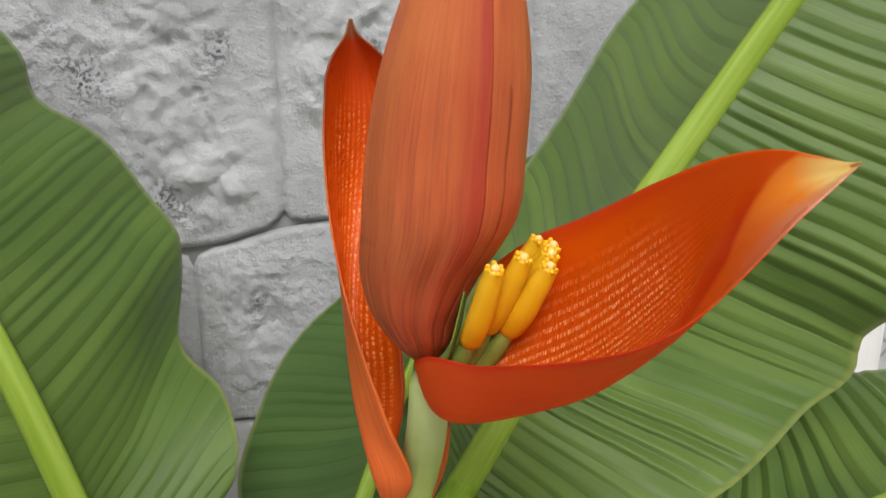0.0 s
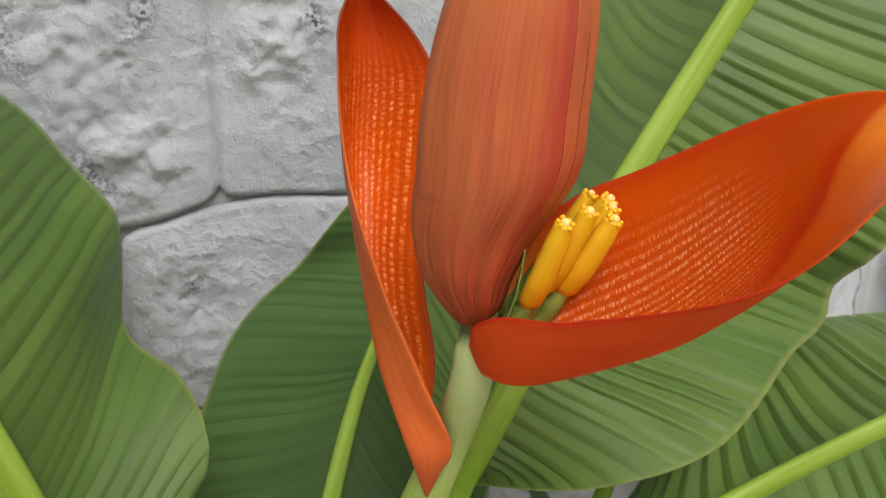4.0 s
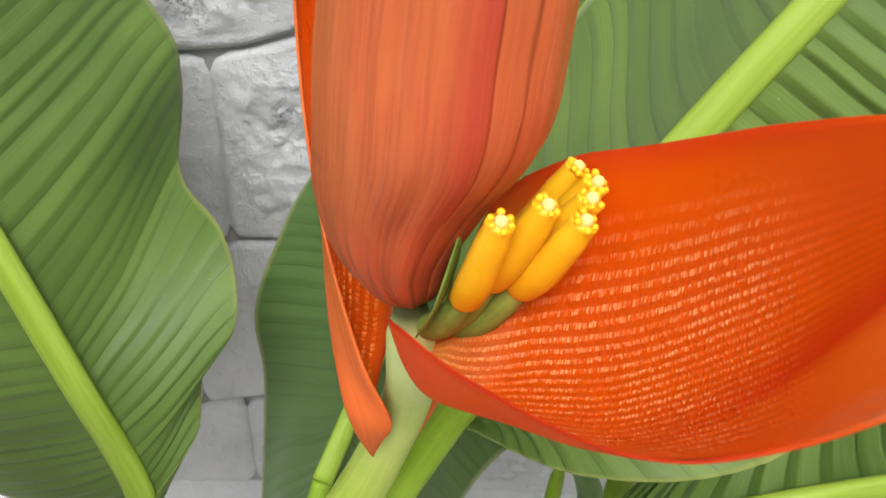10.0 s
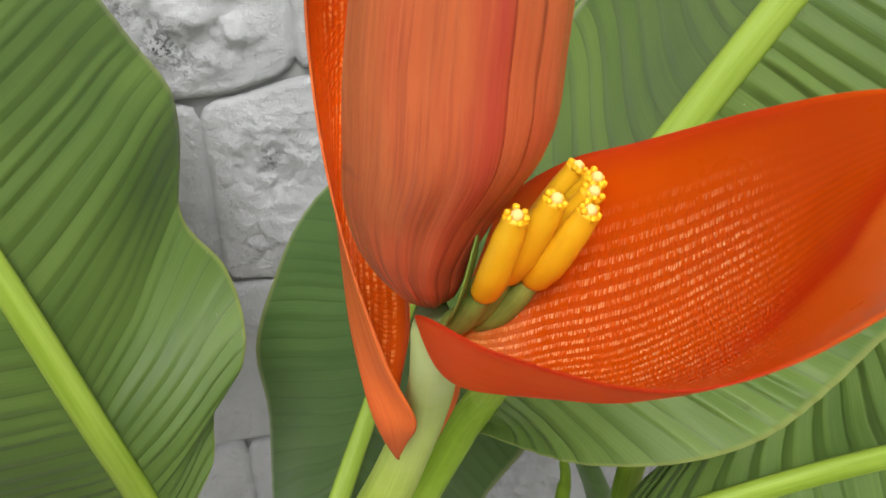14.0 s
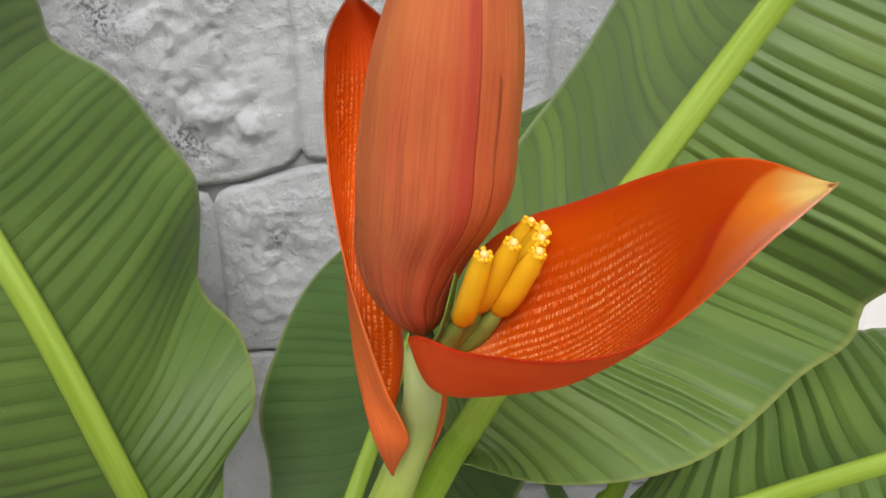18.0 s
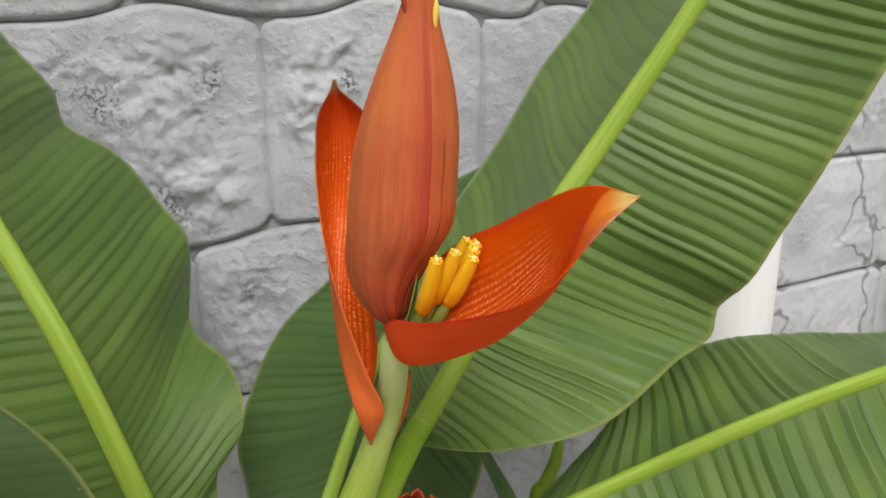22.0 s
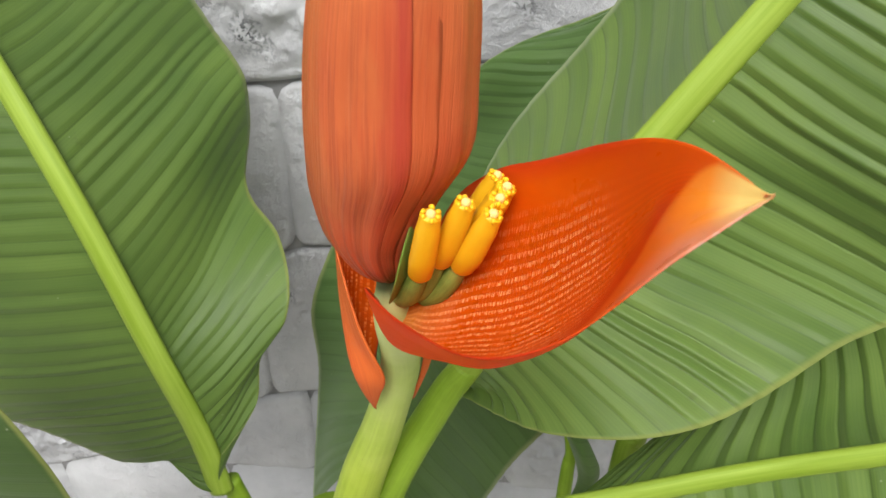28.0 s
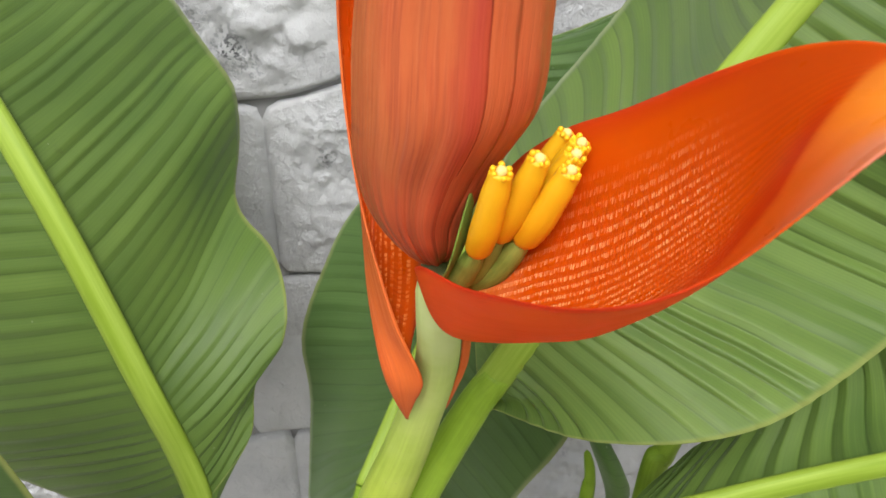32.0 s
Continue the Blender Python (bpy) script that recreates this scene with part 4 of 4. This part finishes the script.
def folded_bract(u, v):
    """The open bract, with its tip folded inwards past a slanting crease."""
    p = rb_keel(u) + (open_sheet(u, v) - rb_keel(u)) * foot_in(u)
    up = (rb_front(u) + rb_rear(u)) / 2 - rb_keel(u)
    up = up / (np.linalg.norm(up) + 1e-6)
    return p + up * 0.0045 * fold_in(min(u + 0.06 - 0.12 * v, 1.0)) * 4 * v * (1 - v)


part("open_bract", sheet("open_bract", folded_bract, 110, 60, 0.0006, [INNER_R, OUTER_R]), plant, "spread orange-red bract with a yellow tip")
lb_front = spline([(0, -0.0378, 0.4030, 1.335), (0.03, -0.0407, 0.4020, 1.3265), (0.06, -0.0467, 0.3949, 1.317), (0.17, -0.0523, 0.3828, 1.288), (0.33, -0.0511, 0.3672, 1.235), (0.5, -0.0408, 0.3396, 1.186), (0.67, -0.0246, 0.3158, 1.14), (0.83, -0.0125, 0.3146, 1.105), (0.92, -0.0170, 0.3205, 1.0905), (1, -0.0221, 0.3265, 1.074)])
lb_keel = spline([(0, -0.0378, 0.4030, 1.335), (0.03, -0.0372, 0.4062, 1.3265), (0.06, -0.0364, 0.4099, 1.317), (0.17, -0.0355, 0.4134, 1.288), (0.33, -0.0393, 0.4100, 1.235), (0.5, -0.0433, 0.3786, 1.186), (0.67, -0.0408, 0.3468, 1.14), (0.83, -0.0324, 0.3235, 1.107), (0.92, -0.0276, 0.3223, 1.0915), (1, -0.0222, 0.3264, 1.0745)])
lb_rear = spline([(0, -0.0376, 0.4030, 1.335), (0.03, -0.0340, 0.4036, 1.3270), (0.06, -0.0246, 0.4023, 1.319), (0.17, -0.0020, 0.3935, 1.287), (0.33, -0.0030, 0.3799, 1.235), (0.5, -0.0156, 0.3593, 1.186), (0.67, -0.0149, 0.3379, 1.142), (0.83, -0.0206, 0.3310, 1.107), (0.92, -0.0212, 0.3281, 1.0915), (1, -0.0221, 0.3269, 1.0745)])
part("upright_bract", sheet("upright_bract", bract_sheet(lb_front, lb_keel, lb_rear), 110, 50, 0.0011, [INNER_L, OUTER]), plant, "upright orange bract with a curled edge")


# ---- flowers in the open bract ----
def ball(name, at, r, mat, seg=10, stretch=1.0):
    bm = bmesh.new()
    bmesh.ops.create_uvsphere(bm, u_segments=seg, v_segments=seg - 2, radius=r, matrix=Matrix.Translation(Vector(at)) @ Matrix.Diagonal((1, 1, stretch, 1)))
    for f in bm.faces:
        f.smooth = True
    me = bpy.data.meshes.new(name)
    bm.to_mesh(me)
    bm.free()
    me.materials.append(mat)
    return me


def flower(root, base, tip, r, seed):
    rng = random.Random(seed)
    root, base, tip = map(np.array, (root, base, tip))
    d = (tip - base) / np.linalg.norm(tip - base)
    bend = np.array((0.0, -0.0015, -0.001))
    line = even(tuple(base), tuple(base + (tip - base) * 0.35 + bend), tuple(base + (tip - base) * 0.7 + bend * 0.6), tuple(tip))
    ob = part("flower", tube("flower", line, lerp((0, r * 0.55), (0.12, r * 0.92), (0.35, r), (0.75, r * 0.9), (0.93, r * 0.76), (1, r * 0.74)), 40, 26, TEPAL, lambda u: (1.0, 0.82)), plant, "waxy yellow tubular flower")
    ov = even(tuple(root), tuple(root + (base - root) * 0.5 + np.array((0.001, 0, -0.002))), tuple(base + d * 0.002))
    part("ovary", tube("ovary", ov, lerp((0, r * 0.45), (0.12, r * 0.8), (0.4, r * 0.95), (0.8, r * 0.82), (1, r * 0.62)), 24, 20, OVARY), ob, "green ovary")
    a = np.cross(d, (0.3, 0.8, 0.1))
    a /= np.linalg.norm(a)
    b = np.cross(d, a)
    for k in range(6):
        w = 2 * math.pi * (k + rng.uniform(-0.2, 0.2)) / 6
        q = tip + r * 0.54 * (a * math.cos(w) + b * math.sin(w)) + d * rng.uniform(-0.0004, 0.0009)
        part("lobe", ball("lobe", q, r * rng.uniform(0.17, 0.24), LOBE, 8), ob)
    part("stigma", ball("stigma", tip + d * 0.0006, r * 0.36, STIGMA, 10), ob, "pale stigma")
    return ob


for i, (root, base, tip) in enumerate((
    ((-0.001, 0.303, 1.166), (0.0118, 0.287, 1.188), (0.0201, 0.270, 1.2285)),
    ((0.004, 0.302, 1.168), (0.0195, 0.291, 1.193), (0.0331, 0.275, 1.2315)),
    ((0.010, 0.303, 1.166), (0.0290, 0.289, 1.192), (0.0439, 0.2737, 1.2278)),
    ((0.012, 0.306, 1.171), (0.0285, 0.297, 1.196), (0.0460, 0.280, 1.2315)),
    ((0.012, 0.308, 1.173), (0.0305, 0.303, 1.198), (0.0485, 0.2867, 1.2335)),
    ((0.009, 0.309, 1.176), (0.0255, 0.307, 1.198), (0.0442, 0.296, 1.234)),
)):
    flower(root, base, tip, 0.0058 if i != 5 else 0.0053, i)


def scale_fn(u, v):
    p = even((-0.002, 0.292, 1.172), (0.004, 0.286, 1.188), (0.0075, 0.284, 1.203), (0.0105, 0.286, 1.219))(u)
    w = 0.006 * math.sin(math.pi * min(u * 0.9 + 0.1, 1)) ** 0.7 * (v - 0.5) * 2
    return p + np.array((0.4 * w, 0.9 * w + 0.004 * (v - 0.5) ** 2, 0.1 * w))


part("flower_scale", sheet("flower_scale", scale_fn, 24, 10, 0.0006, [OVARY]), plant, "dark green scale below the bud")

# dried bract left on the stalk
sb_a = even((0.006, 0.336, 1.125), (0.004, 0.337, 1.098), (-0.004, 0.344, 1.066))
sb_b = even((0.010, 0.348, 1.122), (0.006, 0.350, 1.096), (-0.003, 0.349, 1.068))
sb_k = even((0.010, 0.340, 1.122), (0.008, 0.342, 1.097), (-0.002, 0.346, 1.067))
part("withered_bract", sheet("withered_bract", bract_sheet(sb_a, sb_k, sb_b), 30, 10, 0.0008, [OUTER]), plant, "narrow brown-orange bract on the stalk")

# tip of the bud with its small yellow points
for line, r, mat, label in (
    (((0.0045, 0.272, 1.374), (0.0026, 0.2715, 1.381), (0.0012, 0.2712, 1.3865)), 0.0016, BRICK, "small brown bract tip"),
    (((0.0190, 0.2735, 1.366), (0.0208, 0.2725, 1.375), (0.0214, 0.2720, 1.3815)), 0.0030, TIP, "small yellow bract tip"),
    (((0.0125, 0.277, 1.365), (0.0140, 0.275, 1.385), (0.0146, 0.2735, 1.408)), 0.0068, TIP, "yellow bract tip at the end of the bud"),
):
    part("bract_tip", tube("bract_tip", even(*line), lerp((0, r), (0.6, r * 0.8), (1, r * 0.3)), 16, 12, mat), bud, label)


# ---- second, smaller flower head low beside the stalk ----
sucker = tagged(new("young_banana"), "smaller banana shoot with a brick-red bud and faded flowers", "plant")
s_axis = even((-0.022, 0.168, 1.088), (-0.015, 0.162, 1.108), (-0.009, 0.155, 1.127), (-0.005, 0.150, 1.141))
s_r = lerp((0, 0.015), (0.35, 0.0155), (0.7, 0.013), (0.9, 0.0112), (1, 0.0104))


def torn_bud(u, v):
    """A short bud whose outer bract is torn off in a ragged rim."""
    a = 2 * math.pi * v
    r = s_r(u) * (1 + 0.12 * wobble(math.cos(a) * 1.5, math.sin(a) * 1.5 + u * 2, 31) + 0.05 * wobble(math.cos(a) * 6, math.sin(a) * 6, 32))
    rag = (0.004 * wobble(math.cos(a) * 2.2, math.sin(a) * 2.2, 33) + 0.002 * wobble(math.cos(a) * 7, math.sin(a) * 7, 34)) * u**4
    return s_axis(u) + np.array((r * math.cos(a), -0.9 * r * math.sin(a), rag - 0.25 * r * math.cos(a) * u))


def bud_core(u, v):
    """The closed core inside the torn rim."""
    a = 2 * math.pi * v
    r = 0.0096 * math.sqrt(max(1 - u**2.4, 0.0)) * (1 + 0.06 * wobble(math.cos(a) * 3, math.sin(a) * 3, 36))
    return np.array((-0.007, 0.152, 1.126)) + np.array((r * math.cos(a), -0.9 * r * math.sin(a), 0.0125 * u))


part("flower_bud", sheet("flower_bud", torn_bud, 60, 90, 0.0009, [BRICK]), sucker, "brick-red flower bud with a torn rim")
part("bud_core", sheet("bud_core", bud_core, 24, 60, 0.0006, [BRICK]), sucker, "rounded red core of the torn bud")
for k in range(8):
    x0, y0, z0 = 0.001 + 0.0042 * (k % 4), 0.146 + 0.005 * (k // 4), 1.104 + 0.004 * (k % 3) + 0.003 * (k // 4)
    lean = 0.003 * math.sin(2.3 * k)
    line = even((x0 - 0.008, y0 + 0.004, z0 - 0.008), (x0, y0, z0), (x0 + 0.003 + lean, y0 - 0.002, z0 + 0.009), (x0 + 0.001 + 2 * lean, y0 - 0.003, z0 + 0.016 + 0.003 * (k % 2)))
    part("faded_flower", tube("faded_flower", line, lerp((0, 0.0022), (0.45, 0.0031), (0.85, 0.0024), (1, 0.003)), 20, 12, FADED), sucker, "faded yellow-green flower")
part("stalk", tube("stalk", even((-0.018, 0.165, 1.095), (0.002, 0.205, 0.85), (0.01, 0.27, 0.4), (0.0, 0.28, -0.02)), lerp((0, 0.007), (1, 0.025)), 40, 18, PETIOLE), sucker, "green stalk")


# ---- narrow young leaf between the low leaf and the stalk ----
yl_a = even((0.070, 0.452, 1.010), (0.083, 0.446, 0.986), (0.097, 0.442, 0.953), (0.110, 0.440, 0.913), (0.107, 0.440, 0.885), (0.096, 0.440, 0.85))
yl_b = even((0.080, 0.456, 1.010), (0.097, 0.444, 0.983), (0.119, 0.436, 0.942), (0.127, 0.436, 0.915), (0.119, 0.438, 0.885), (0.104, 0.440, 0.85))
yl_k = even((0.073, 0.450, 1.010), (0.089, 0.438, 0.984), (0.107, 0.430, 0.948), (0.119, 0.430, 0.914), (0.113, 0.434, 0.885), (0.100, 0.437, 0.85))
part("leaf", sheet("leaf", bract_sheet(yl_a, yl_k, yl_b), 60, 16, 0.0008, [GREEN_DEEP], lambda u, v: (u * 14, abs(v - 0.5))), plant, "narrow dark green rolled young leaf")
part("petiole", tube("petiole", even((0.102, 0.440, 0.862), (0.085, 0.445, 0.80), (0.02, 0.445, 0.70), (-0.06, 0.435, 0.55)), lerp((0, 0.004), (1, 0.012)), 40, 14, PETIOLE), plant)


# ---- thin young shoots between the low leaf and the wall ----
for points, r0 in (
    ((0.173, 0.47, 0.985), (0.168, 0.47, 0.955), (0.158, 0.47, 0.925), (0.150, 0.47, 0.88), (0.14, 0.48, 0.5), (0.12, 0.50, -0.02)), 0.0058,
), (
    ((0.105, 0.50, 0.900), (0.110, 0.50, 0.87), (0.108, 0.50, 0.82), (0.10, 0.50, 0.5), (0.09, 0.50, -0.02)), 0.0042,
):
    shoot = tagged(new("banana_shoot"), "thin young green shoot in front of the wall", "plant", "young shoots")
    part("stem", tube("stem", even(*points), lerp((0, 0.0006), (0.03, r0 * 0.7), (0.12, r0), (1, r0 * 2.5)), 60, 14, PETIOLE), shoot)


# ---- post at the corner of the walls ----
post = tagged(new("post", tube("post", even((0.487, 0.735, -0.02), (0.487, 0.735, 0.9), (0.487, 0.735, 1.9)), lambda u: 0.072, 30, 48, POST)), "white-painted round post at the wall corner", "post")
part("cap", tube("cap", even((0.487, 0.735, 1.9), (0.487, 0.735, 1.92), (0.487, 0.735, 1.94)), lambda u: 0.078 - 0.01 * u, 6, 48, POST), post)


# ---- shrub beyond the corner ----
def shrub(x, y, top, seed, label, leaves, reach):
    rng = random.Random(seed)
    ob = tagged(new("shrub"), label, "shrub")
    line = even((x, y, -0.02), (x + 0.02, y, 0.4), (x - 0.01, y, 0.8), (x + 0.03, y, top))
    part("stem", tube("stem", line, lerp((0, 0.014), (1, 0.006)), 40, 12, OVARY), ob)
    for k in range(leaves):
        u = 0.4 + 0.6 * k / (leaves - 1)
        a = k * 2.4 + rng.uniform(-0.4, 0.4)
        ln, wd = rng.uniform(0.07, 0.1), rng.uniform(0.025, 0.036)
        p = line(u) + reach * rng.random() * np.array((math.cos(a), math.sin(a), 0.3))
        d = np.array((math.cos(a), math.sin(a), rng.uniform(-0.1, 0.6)))
        d /= np.linalg.norm(d)
        s = np.cross(d, (0, 0, 1.0))
        s /= np.linalg.norm(s)

        def fn(q, v, p=p, d=d, s=s, ln=ln, wd=wd):
            w = wd * math.sin(math.pi * min(max(q, 0.02), 0.98)) ** 0.8
            return p + d * ln * (0.1 + q) + s * w * (v - 0.5) * 2 + np.array((0, 0, -0.4 * ln * q * q + 0.25 * w * abs(v - 0.5)))

        part("leaf", sheet("leaf", fn, 12, 7, 0.0005, [SHRUB]), ob)


shrub(1.02, 0.84, 1.28, 4, "dark green shrub with small oval leaves", 48, 0.02)
shrub(1.19, 0.90, 1.24, 9, "dense dark green shrub close to the side wall", 260, 0.13)
